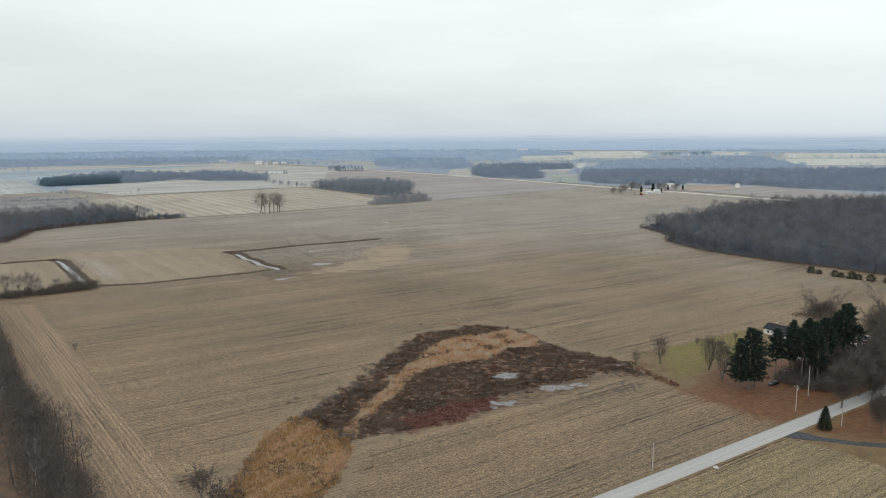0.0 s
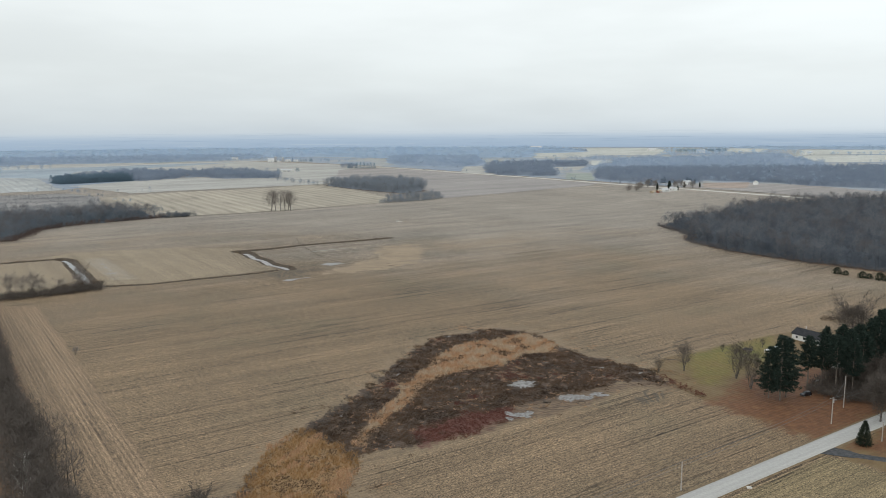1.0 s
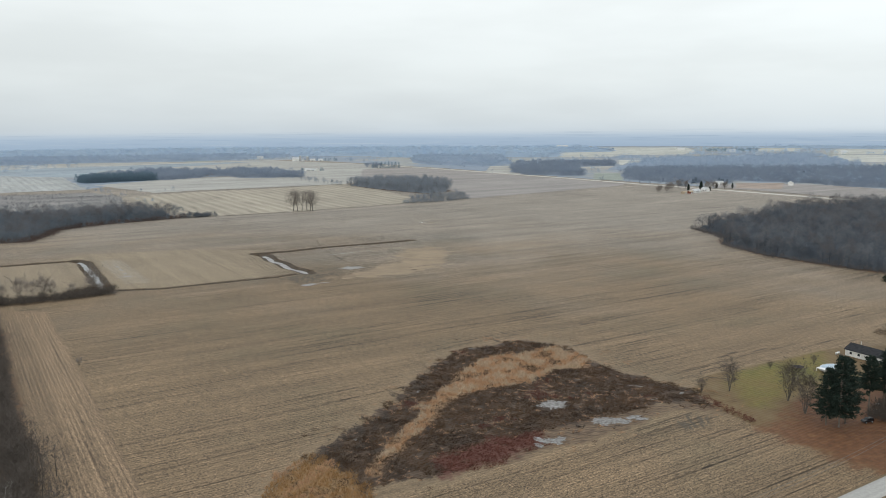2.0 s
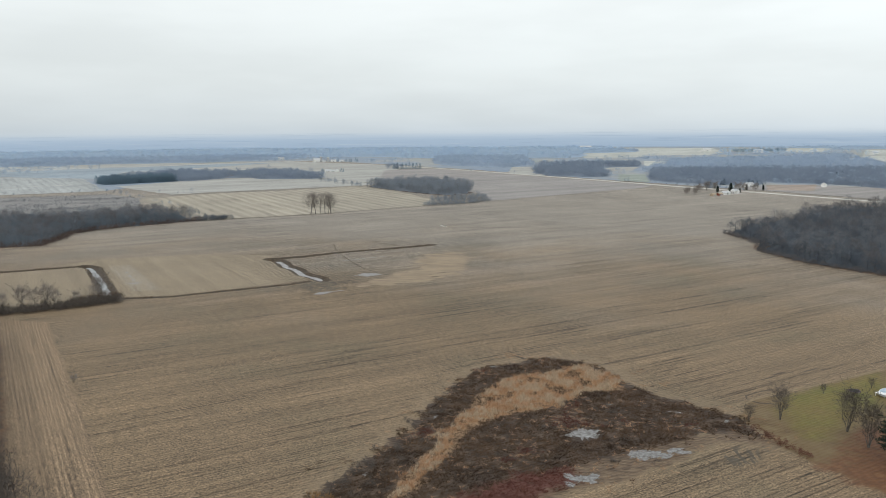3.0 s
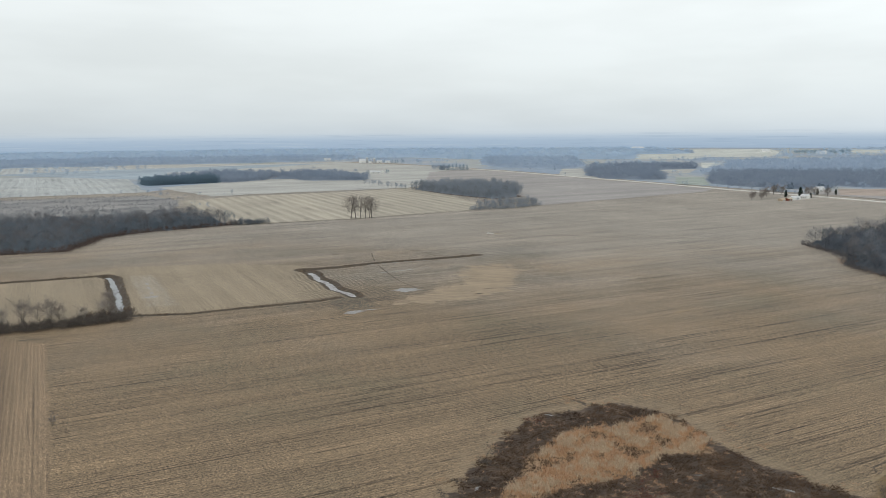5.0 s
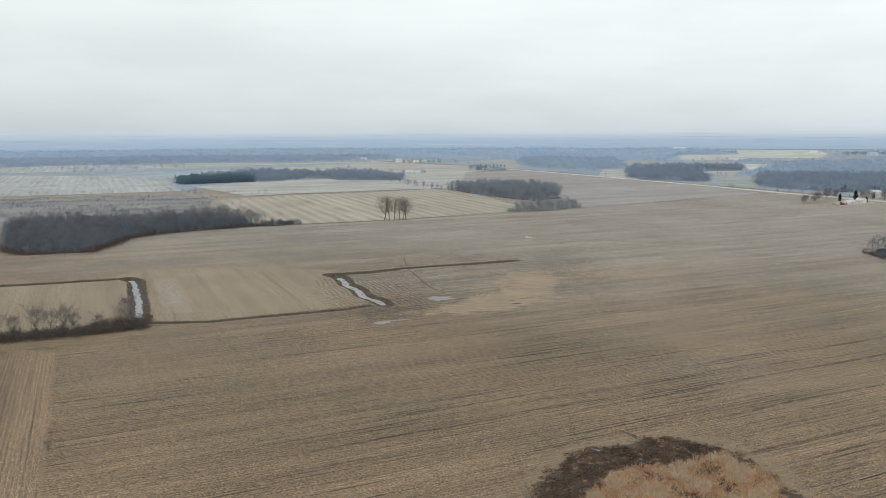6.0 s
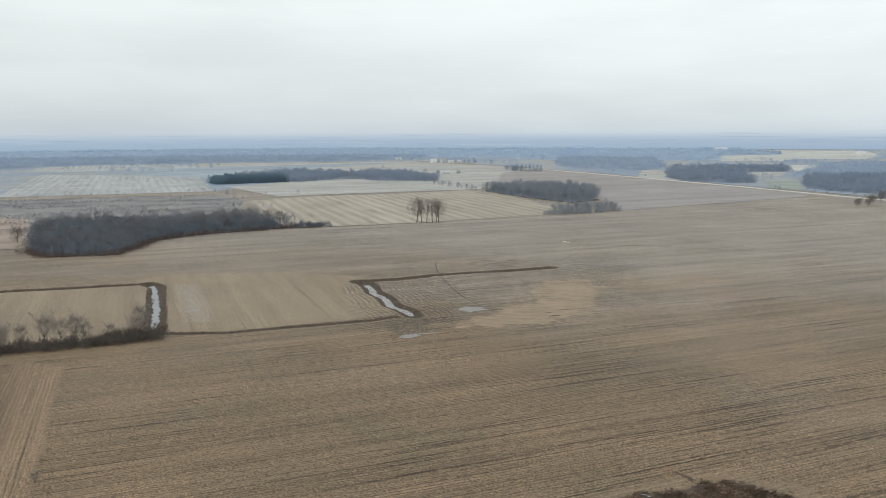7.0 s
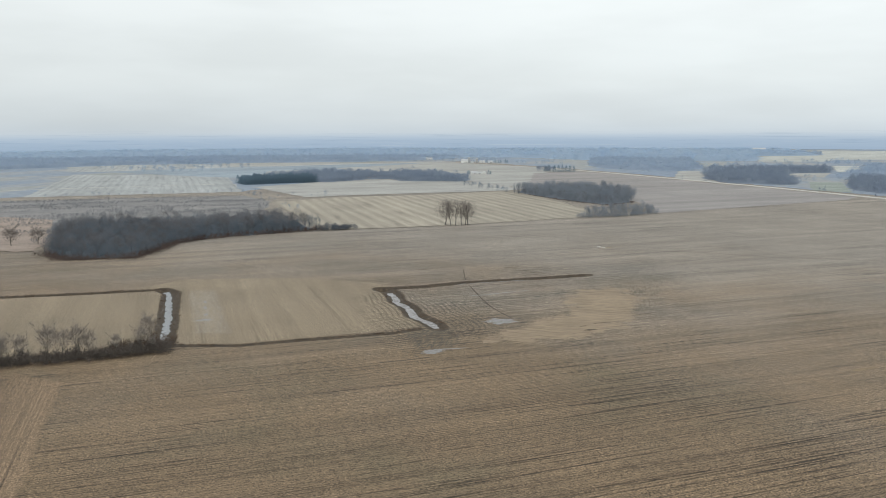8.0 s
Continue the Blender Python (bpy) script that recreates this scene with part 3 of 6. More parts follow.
def bare_tree(seed, h, spread, trunk_r, limbs=9, subs=5, twig_n=7, first=0.28, twig_w=0.07, sides=6, stems=1, lean=0.08, twig_len=1.0, upright=1.0):
    """A leafless tree: wood (stems and limbs) and twigs as two sets of triangles."""
    rng = np.random.default_rng(seed)
    wood, tw = Tris(), Tris()
    for s in range(stems):
        out = rng.normal(0, lean if stems == 1 else 0.22, 2)
        pts = [np.array([out[0] * 0.5, out[1] * 0.5, -0.3])]
        for k in range(1, 6):
            z = h * 0.86 * k / 5
            pts.append(np.array([out[0] * (0.5 + z * 0.8) + rng.normal(0, 0.012 * h), out[1] * (0.5 + z * 0.8) + rng.normal(0, 0.012 * h), z]))
        rad = [trunk_r * (1.15 - 0.2 * k) for k in range(6)]
        rad[5] = trunk_r * 0.12
        for k in range(5):
            wood.tube(pts[k], pts[k + 1], rad[k], rad[k + 1], sides)
        az = rng.uniform(0, 6.28)
        for i in range(limbs):
            k = first + (0.95 - first) * (i + rng.uniform(0, 0.8)) / limbs
            q = k * 5
            j = min(int(q), 4)
            start = pts[j] + (pts[j + 1] - pts[j]) * (q - j)
            az += 2.4 + rng.normal(0, 0.3)
            reach = spread * math.sin(math.pi * min(1.0, 0.25 + 0.75 * (1 - k) + 0.12)) ** 0.6 * rng.uniform(0.75, 1.1)
            if upright > 1:      # a vase of steep limbs
                reach = spread * (1.0 - 0.7 * k) * rng.uniform(0.7, 1.1)
            rise = reach * rng.uniform(0.55, 1.1) * upright + 0.06 * h
            mid = start + np.array([math.cos(az) * reach * 0.55, math.sin(az) * reach * 0.55, rise * 0.38])
            end = start + np.array([math.cos(az) * reach, math.sin(az) * reach, rise])
            r0 = trunk_r * (0.5 - 0.3 * k)
            wood.tube(start, mid, r0, r0 * 0.6, 4)
            wood.tube(mid, end, r0 * 0.6, r0 * 0.15, 3)
            for m in range(subs):
                g = rng.uniform(0.25, 1.0)
                o = start + (mid - start) * g * 2 if g < 0.5 else mid + (end - mid) * (g - 0.5) * 2
                d = unit(np.array([math.cos(az), math.sin(az), 0.7]) + rng.normal(0, 0.65, 3))
                ln = reach * rng.uniform(0.3, 0.55)
                tip = o + d * ln
                wood.tube(o, tip, r0 * 0.3, r0 * 0.06, 3)
                for w in range(twig_n):
                    g2 = rng.uniform(0.2, 1.0)
                    o2 = o + d * ln * g2
                    d2 = unit(d * 0.8 + np.array([0, 0, 0.35]) + rng.normal(0, 0.6, 3))
                    tw.sliver(o2, o2 + d2 * reach * rng.uniform(0.18, 0.42) * twig_len, twig_w, rng)
    return wood, tw


def dome(tw, rng, r, cz, rz, n, w, seed, inner=0.45, length=0.36):
    """Fine twigs through the outer part of an uneven dome."""
    for i in range(n):
        d = unit(rng.normal(size=3) + np.array([0, 0, 0.3]))
        a = math.atan2(d[1], d[0])
        k = rng.uniform(inner, 1.0) ** 0.7 * (1 + 0.16 * math.sin(3 * a + seed) + 0.1 * math.sin(5 * a + 2 * seed + 3 * d[2]))
        o = np.array([d[0] * r * k, d[1] * r * k, cz + d[2] * rz * k])
        g = unit(np.array([d[0], d[1], 0.35 + max(0, d[2])]) + rng.normal(0, 0.45, 3))
        ln = r * length * rng.uniform(0.6, 1.3)
        tw.sliver(o - g * ln * 0.6, o + g * ln * 0.4, w * rng.uniform(0.6, 1.4), rng)


def crown_tree(seed, h, r, twig_n, twig_w, limbs=6, base=0.3):
    """A forest tree with a rounded crown: stem, a few limbs and twigs through the whole dome."""
    rng = np.random.default_rng(seed)
    wood, tw = Tris(), Tris()
    top = np.array([rng.normal(0, 0.4), rng.normal(0, 0.4), h * 0.8])
    foot = np.array([0, 0, -0.3])
    tr = 0.016 * h
    wood.tube(foot, foot + (top - foot) * 0.5, tr, tr * 0.7, 4)
    wood.tube(foot + (top - foot) * 0.5, top, tr * 0.7, tr * 0.15, 3)
    cz, rz = h * (base + 1) / 2, h * (1 - base) / 2
    for i in range(limbs):
        a = i * 2.4 + rng.normal(0, 0.3)
        z = h * rng.uniform(0.3, 0.6)
        wood.tube(foot + (top - foot) * z / (h * 0.8), np.array([math.cos(a) * r * 0.75, math.sin(a) * r * 0.75, z + h * 0.22]), tr * 0.35, tr * 0.1, 3)
    dome(tw, rng, r, cz, rz, twig_n, twig_w, seed)
    return wood, tw


def pine(seed, h, spread, trunk_r, bare=0.3, tufts=22, needle_w=0.22):
    rng = np.random.default_rng(seed)
    wood, leaf = Tris(), Tris()
    lean = rng.normal(0, 0.02, 2)
    top = np.array([lean[0] * h, lean[1] * h, h])
    foot = np.array([0, 0, -0.3])
    for k in range(4):
        wood.tube(foot + (top - foot) * k / 4, foot + (top - foot) * (k + 1) / 4, trunk_r * (1 - k * 0.23), trunk_r * (0.77 - k * 0.235) + 0.02, 7)
    z = bare * h
    while z < h * 0.99:
        k = (z / h - bare) / (1 - bare)
        reach = spread * (0.7 + 0.3 * math.sin(min(1, k * 2.5) * 1.57)) * (1 - k ** 1.7) ** 0.8 * rng.uniform(0.8, 1.1) + 0.35
        az = rng.uniform(0, 6.28)
        for i in range(rng.integers(4, 7)):
            az += 6.28 / 5 + rng.normal(0, 0.25)
            ln = reach * rng.uniform(0.6, 1.12)
            start = foot + (top - foot) * (z / h)
            d = unit(np.array([math.cos(az), math.sin(az), rng.uniform(-0.12, 0.22)]))
            end = start + d * ln + np.array([0, 0, 0.06 * ln])
            wood.tube(start, end, 0.07, 0.02, 3)
            for t in range(int(tufts * (0.35 + 0.65 * ln / spread))):
                g = rng.uniform(0.25, 1.05)
                o = start + (end - start) * g + rng.normal(0, 0.22, 3) * (0.5 + g * 0.8)
                d2 = unit(d * 0.7 + np.array([0, 0, 0.2]) + rng.normal(0, 0.55, 3))
                leaf.sliver(o, o + d2 * rng.uniform(0.6, 1.3), needle_w * rng.uniform(0.8, 1.6), rng)
        z += rng.uniform(0.55, 0.95)
    return wood, leaf


def cone_shrub(seed, h, r, n, power=0.8, w=0.16, round_top=False):
    """A dense evergreen: needle sprays over a cone or a mound."""
    rng = np.random.default_rng(seed)
    leaf = Tris()
    for i in range(n):
        k = rng.uniform(0, 1) ** 1.25
        rr = r * (math.sqrt(max(0.02, 1 - k * k)) if round_top else (1 - k) ** power) * rng.uniform(0.3, 1.08) * (0.8 + 0.2 * min(1, k * 6)) * (1 + 0.14 * math.sin(3 * rng.uniform(0, 6.28)))
        a = rng.uniform(0, 6.28)
        o = np.array([rr * math.cos(a), rr * math.sin(a), k * h])
        d = unit(np.array([math.cos(a), math.sin(a), 1.1]) + rng.normal(0, 0.45, 3))
        leaf.sliver(o, o + d * rng.uniform(0.3, 0.7) * max(0.5, h / 7), w, rng)
    return leaf


def scatter(poly, spacing, seed, jitter=0.45, keep=1.0, ragged=0.0):
    """Points spread over an outline."""
    rng = np.random.default_rng(seed)
    p = np.array(poly, float)
    xs = np.arange(p[:, 0].min(), p[:, 0].max() + spacing, spacing)
    ys = np.arange(p[:, 1].min(), p[:, 1].max() + spacing, spacing)
    x, y = [v.ravel() for v in np.meshgrid(xs, ys)]
    x = x + rng.uniform(-jitter, jitter, x.shape) * spacing
    y = y + rng.uniform(-jitter, jitter, y.shape) * spacing
    wob = np.array([noise.noise(Vector((a * 0.02, c * 0.02, seed))) + 0.6 * noise.noise(Vector((a * 0.07, c * 0.07, seed))) for a, c in zip(x, y)]) if ragged else 0
    ok = (sd_poly(x, y, poly) + ragged * wob > 0) & (rng.uniform(0, 1, x.shape) < keep)
    return np.stack([x[ok], y[ok]], 1)


def sown(name, points, kinds, mats, label, category, seed, size=(0.8, 1.2), kind="stuff", z=None, mat_pick=None):
    """One mesh with a plant at every point, each turned and sized by chance. kinds: (vertices, triangles, material) each."""
    rng = np.random.default_rng(seed)
    V, T, M, base = [], [], [], 0
    pick = rng.integers(0, len(kinds), len(points)) if mat_pick is None else mat_pick
    gz = ground_z(points[:, 0], points[:, 1]) if z is None else np.full(len(points), z)
    for k, (v, f, m) in enumerate(kinds):
        sel = np.where(pick == k)[0]
        if not len(sel):
            continue
        a, s, sz = rng.uniform(0, 6.283, len(sel)), rng.uniform(*size, len(sel)), rng.uniform(0.85, 1.15, len(sel))
        c, n = np.cos(a) * s, np.sin(a) * s
        out = np.empty((len(sel), len(v), 3), np.float32)
        out[:, :, 0] = c[:, None] * v[:, 0] - n[:, None] * v[:, 1] + points[sel, 0][:, None]
        out[:, :, 1] = n[:, None] * v[:, 0] + c[:, None] * v[:, 1] + points[sel, 1][:, None]
        out[:, :, 2] = (s * sz)[:, None] * v[:, 2] + gz[sel][:, None]
        V.append(out.reshape(-1, 3))
        T.append((f[None] + (np.arange(len(sel)) * len(v))[:, None, None]).reshape(-1, 3) + base)
        M.append(np.tile(m, len(sel)))
        base += len(sel) * len(v)
    me = mesh_np(name, np.concatenate(V), np.concatenate(T), mats, face_mat=np.concatenate(M))
    return tagged(new(name, me), label, category, kind=kind)


def joined(wood, tw, slot=1):
    """One tree's wood and twigs as (vertices, triangles, material numbers 0 and 1)."""
    v1, f1 = wood.arrays()
    v2, f2 = tw.arrays()
    return np.concatenate([v1, v2]), np.concatenate([f1, f2 + len(v1)]), np.concatenate([np.zeros(len(f1), int), np.full(len(f2), slot)])


def leafless(name, m, seed, label, group="", mats=(bark, twigs), fill=700, fill_w=0.07, **kw):
    """A bare tree as a thing with trunk and crown."""
    wood, tw = bare_tree(seed, **kw)
    h, r = kw["h"], kw["spread"]
    dome(tw, np.random.default_rng(seed + 5000), r * 1.05, h * 0.62, h * 0.40, fill, fill_w, seed, 0.3, 0.34)
    t = thing(name, m, label, "tree", group)
    part("trunk", wood.mesh("trunk", mats[0]), None, t)
    part("crown", tw.mesh("crown", mats[1]), None, t, "fine leafless twigs")
    return t


def spot(x, y, turn=0.0, scale=1.0):
    return pose(x, y, float(ground_z(x, y)), 0, 0, turn) @ Matrix.Scale(scale, 4)


def stand(tree, x, y, turn, scale=1.0):
    """A copy of a tree elsewhere."""
    t = copy_thing(tree, pose(x, y, float(ground_z(x, y)), 0, 0, turn))
    t.scale = (scale, scale, scale)
    return t


# ---- roads ----
ROAD0, ROAD_DIR = Vector((50.0, 202.4)), Vector((math.cos(GRID), math.sin(GRID)))
r_at = lambda d: tuple(ROAD0 + ROAD_DIR * d)
strip("road_verge", [r_at(-420), r_at(700)], 8.2, 0.03, verge_mat, "narrow brown grass verge along the country road", "verge", 0.02, 0.1, 0.25)
strip("road", [r_at(-420), r_at(700)], 6.6, 0.10, road_mat, "straight worn grey chip-seal country road", "road", 0.08)
strip("driveway", [(122.5, 248.6), (125, 246.5), (128, 243.5), (138, 239.2), (148, 237), (190, 231)], 3.6, 0.09, asphalt_mat,
      "curving dark asphalt driveway off the country road", "driveway", 0.03, 0.1, 0.1)
ragged_sheet("driveway_apron", [(117.0, 245.0), (124.0, 249.9), (127.5, 247.2), (130.5, 243.6), (126.0, 241.6), (121.0, 243.6)], 0.16, asphalt_mat, "widening dark asphalt apron where the driveway meets the road", "driveway", 1.0, 0.12, 5)
FAR_ROAD = [(-330, 2370), (-218, 2228), (-91, 2070), (192, 1664), (307, 1484), (386, 1376), (505, 1199), (590, 1080)]
strip("far_road", FAR_ROAD, 9.0, 0.75, far_road_mat, "pale straight gravel road between distant fields", "road", 0.08)

strip("far_road", [(-1420, 2080), (-1242, 2190), (-1094, 2280), (-983, 2450), (-733, 2674), (-640, 2900)], 8.0, 0.6, far_road_mat, "pale road along the edge of the far woods", "road", 0.08)
strip("far_lane", [(-1180, 1235), (-1119, 1301), (-1040, 1388), (-843, 1540)], 3.5, 0.5, far_road_mat, "pale lane across a far grey field", "lane", 0.05)
mud_dark = varied("dark_wet_soil", (0.06, 0.048, 0.037), (0.12, 0.096, 0.072), scale=0.5)
margin_mat = varied("pale_dry_grass", (0.19, 0.145, 0.09), (0.27, 0.205, 0.13), scale=0.4)
for a in ([(-151, 752), (-143, 722), (-135, 699), (-117, 658), (-104, 632), (-89, 611)], [(-86, 875), (22, 879), (69, 866), (158, 869)], [(-163, 497), (-144, 508), (-125, 520), (-112, 530)], [(108, 364), (100, 360), (95, 356), (94, 352), (97, 348), (104, 347)]):
    strip("wheel_track", a, 0.75, 0.02, mud_dark, "dark wet wheel track across the stubble", "track", 0.0, 0.05, 0.15)

# ---- fields beyond ----
pale_rows = flat_field("pale_striped_stubble", (0.318, 0.282, 0.222), (0.298, 0.262, 0.206), (0.272, 0.24, 0.188), GRID + radians(88), 17.0, 0.15, 0.05, 0.1)
# Haze is painted into most far fields here as paler, bluer colour.
dark_till = flat_field("dark_tilled_soil", (0.27, 0.248, 0.233), (0.25, 0.23, 0.218), (0.228, 0.212, 0.203), GRID, 6.0, 0.08, 0.10, 0.3)
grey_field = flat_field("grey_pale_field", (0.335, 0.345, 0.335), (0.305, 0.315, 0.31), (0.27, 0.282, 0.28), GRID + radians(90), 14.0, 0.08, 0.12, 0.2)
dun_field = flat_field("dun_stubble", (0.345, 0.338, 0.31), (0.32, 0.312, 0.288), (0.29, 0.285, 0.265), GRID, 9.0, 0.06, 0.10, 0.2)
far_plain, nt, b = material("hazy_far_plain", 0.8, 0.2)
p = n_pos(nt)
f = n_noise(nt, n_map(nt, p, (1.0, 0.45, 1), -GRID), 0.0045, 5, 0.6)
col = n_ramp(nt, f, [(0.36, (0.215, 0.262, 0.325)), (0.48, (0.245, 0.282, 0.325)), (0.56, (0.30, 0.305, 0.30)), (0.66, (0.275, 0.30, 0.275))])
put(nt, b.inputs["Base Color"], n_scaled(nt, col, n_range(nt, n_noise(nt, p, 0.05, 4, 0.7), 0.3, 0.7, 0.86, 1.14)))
scrub_floor = flat_field("scrub_ground", (0.235, 0.222, 0.212), (0.20, 0.192, 0.187), (0.165, 0.16, 0.16), GRID, 9.0, 0.05, 0.2, 0.3)
rust_field = flat_field("rust_grass_field", (0.315, 0.25, 0.205), (0.285, 0.225, 0.185), (0.245, 0.195, 0.162), GRID, 9.0, 0.05, 0.12, 0.3)
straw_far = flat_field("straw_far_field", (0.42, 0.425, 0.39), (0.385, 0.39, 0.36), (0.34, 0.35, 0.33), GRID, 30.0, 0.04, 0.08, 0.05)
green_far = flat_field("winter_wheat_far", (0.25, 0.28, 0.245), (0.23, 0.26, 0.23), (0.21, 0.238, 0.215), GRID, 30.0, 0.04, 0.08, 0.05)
hazed_field = flat_field("hazed_far_field", (0.255, 0.30, 0.335), (0.235, 0.28, 0.318), (0.21, 0.255, 0.298), GRID, 30.0, 0.04, 0.08, 0.05)
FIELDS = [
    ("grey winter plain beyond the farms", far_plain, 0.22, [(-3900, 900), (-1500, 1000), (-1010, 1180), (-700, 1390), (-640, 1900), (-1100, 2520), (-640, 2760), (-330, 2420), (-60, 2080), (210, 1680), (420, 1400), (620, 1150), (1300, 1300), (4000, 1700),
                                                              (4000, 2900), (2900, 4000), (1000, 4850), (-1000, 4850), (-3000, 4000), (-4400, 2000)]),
    ("pale stubble field in long stripes", pale_rows, 0.30, [(-554, 1220), (-345, 938), (-233, 1006), (-102, 1117), (-91, 1191), (-156, 1342), (-258, 1508), (-367, 1398), (-488, 1315)]),
    ("dark tilled field beside the far road", dark_till, 0.30, [(-12, 1190), (250, 1440), (280, 1500), (-91, 2045), (-215, 2190), (-300, 2050), (-240, 1540), (-40, 1340)]),
    ("flat pale grey winter field", grey_field, 0.35, [(-976, 1202), (-693, 1384), (-976, 1803), (-1368, 1769)]),
]
FIELDS += [
    ("brushy fallow ground", scrub_floor, 0.32, [(-560, 780), (-590, 830), (-612, 905), (-500, 935), (-420, 992), (-506, 1114), (-558, 1228), (-651, 1310), (-821, 1217), (-1000, 1100), (-720, 880)]),
    ("rust-coloured grass field", rust_field, 0.40, [(-530, 745), (-700, 690), (-860, 800), (-780, 960), (-690, 948), (-600, 850), (-546, 773)]),
    ("dun stubble field before the woods", dun_field, 0.34, [(-728, 1486), (-540, 1303), (-501, 1345), (-377, 1431), (-258, 1512), (-235, 1560), (-350, 1700), (-391, 1740), (-620, 1760), (-676, 1643)]),
    ("dun stubble field by the far farm", dun_field, 0.36, [(-391, 1745), (-235, 1565), (-300, 2055), (-222, 2200), (-330, 2380), (-700, 2700), (-1100, 2500), (-640, 1905)]),
]
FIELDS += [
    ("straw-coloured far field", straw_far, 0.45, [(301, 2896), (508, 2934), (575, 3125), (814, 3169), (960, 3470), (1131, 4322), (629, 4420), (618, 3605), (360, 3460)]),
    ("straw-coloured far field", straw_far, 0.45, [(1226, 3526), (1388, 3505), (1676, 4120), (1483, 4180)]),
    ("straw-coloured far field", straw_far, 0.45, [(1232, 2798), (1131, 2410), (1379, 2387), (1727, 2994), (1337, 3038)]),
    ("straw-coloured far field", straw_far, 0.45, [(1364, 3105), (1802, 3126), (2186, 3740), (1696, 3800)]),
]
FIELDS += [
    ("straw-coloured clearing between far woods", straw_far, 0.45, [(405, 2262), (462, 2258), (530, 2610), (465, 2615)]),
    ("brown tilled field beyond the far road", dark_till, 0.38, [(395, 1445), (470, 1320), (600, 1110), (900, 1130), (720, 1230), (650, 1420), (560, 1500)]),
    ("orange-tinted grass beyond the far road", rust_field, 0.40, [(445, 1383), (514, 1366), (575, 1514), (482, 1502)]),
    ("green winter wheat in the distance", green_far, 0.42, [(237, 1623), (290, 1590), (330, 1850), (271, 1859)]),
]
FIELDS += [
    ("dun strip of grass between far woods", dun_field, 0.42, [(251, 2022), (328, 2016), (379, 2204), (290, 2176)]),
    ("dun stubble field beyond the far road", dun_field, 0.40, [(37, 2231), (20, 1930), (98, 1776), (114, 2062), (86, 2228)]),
    ("haze-tinted blue-grey winter field", hazed_field, 0.36, [(-997, 1759), (-867, 1730), (-985, 2027), (-812, 2337), (-720, 2624), (-966, 2428), (-1223, 2163), (-1400, 1900)]),
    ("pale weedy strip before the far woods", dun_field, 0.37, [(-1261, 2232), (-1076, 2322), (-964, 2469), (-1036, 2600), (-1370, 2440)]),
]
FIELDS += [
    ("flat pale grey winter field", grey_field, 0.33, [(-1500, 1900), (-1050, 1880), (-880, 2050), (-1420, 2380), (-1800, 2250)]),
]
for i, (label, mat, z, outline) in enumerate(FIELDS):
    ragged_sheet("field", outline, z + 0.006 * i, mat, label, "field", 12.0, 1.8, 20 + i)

# ---- backdrop: a glowing ring with the horizon haze painted on ----
back_mat = bpy.data.materials.new("hazy_distance")
back_mat.use_nodes = True
nt = back_mat.node_tree
nt.nodes.clear()
p = n_pos(nt)
sepb = nt.nodes.new("ShaderNodeSeparateXYZ")
nt.links.new(p, sepb.inputs[0])
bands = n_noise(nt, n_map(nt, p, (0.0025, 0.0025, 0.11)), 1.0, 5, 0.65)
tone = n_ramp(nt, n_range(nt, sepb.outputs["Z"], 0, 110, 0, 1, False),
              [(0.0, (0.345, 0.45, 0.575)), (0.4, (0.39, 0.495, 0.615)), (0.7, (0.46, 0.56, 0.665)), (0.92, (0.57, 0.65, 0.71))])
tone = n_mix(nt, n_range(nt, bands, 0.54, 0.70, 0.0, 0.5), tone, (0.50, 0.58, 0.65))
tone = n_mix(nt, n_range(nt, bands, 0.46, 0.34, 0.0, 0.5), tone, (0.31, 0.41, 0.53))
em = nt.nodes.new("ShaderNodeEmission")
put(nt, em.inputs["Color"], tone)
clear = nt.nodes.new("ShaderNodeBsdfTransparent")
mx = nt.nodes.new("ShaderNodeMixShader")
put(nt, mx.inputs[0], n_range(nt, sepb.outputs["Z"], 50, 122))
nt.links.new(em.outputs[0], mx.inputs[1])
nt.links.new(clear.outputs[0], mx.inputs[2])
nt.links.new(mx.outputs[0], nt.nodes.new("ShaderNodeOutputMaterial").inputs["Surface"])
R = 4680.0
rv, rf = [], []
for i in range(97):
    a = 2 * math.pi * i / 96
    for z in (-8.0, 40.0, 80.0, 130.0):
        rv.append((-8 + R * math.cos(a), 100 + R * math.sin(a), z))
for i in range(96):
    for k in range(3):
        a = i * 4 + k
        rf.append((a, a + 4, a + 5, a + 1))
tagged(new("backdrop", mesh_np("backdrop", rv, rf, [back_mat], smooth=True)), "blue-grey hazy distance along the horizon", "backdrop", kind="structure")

# ---- woods ----
wood_kinds = [joined(*crown_tree(100 + i, (14, 17, 19, 16, 21, 18)[i], (5.2, 6.2, 5.6, 6.6, 6.0, 5.0)[i], 300, 0.19, 5, 0.16), 1 + i % 3) for i in range(6)]
wood_mats = [wood_twigs, wood_twigs, wood_twigs_pale, wood_twigs_brown]
# Copse and west wood twigs have distance haze mixed into their colour.
copse_twigs = varied("hazed_copse_twigs", (0.205, 0.235, 0.275), (0.28, 0.31, 0.345), scale=0.05, islands=True, thin=True, share=0.3)
west_twigs = varied("hazed_west_twigs", (0.122, 0.152, 0.182), (0.18, 0.212, 0.242), scale=0.07, islands=True, thin=True, share=0.3)
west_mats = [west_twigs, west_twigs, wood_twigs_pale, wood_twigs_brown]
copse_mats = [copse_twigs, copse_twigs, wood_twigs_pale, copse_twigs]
copse_kinds = [joined(*crown_tree(110 + i, 18 + i, 5.8, 240, 0.25, 3, 0.12), 1 + i % 3) for i in range(4)]
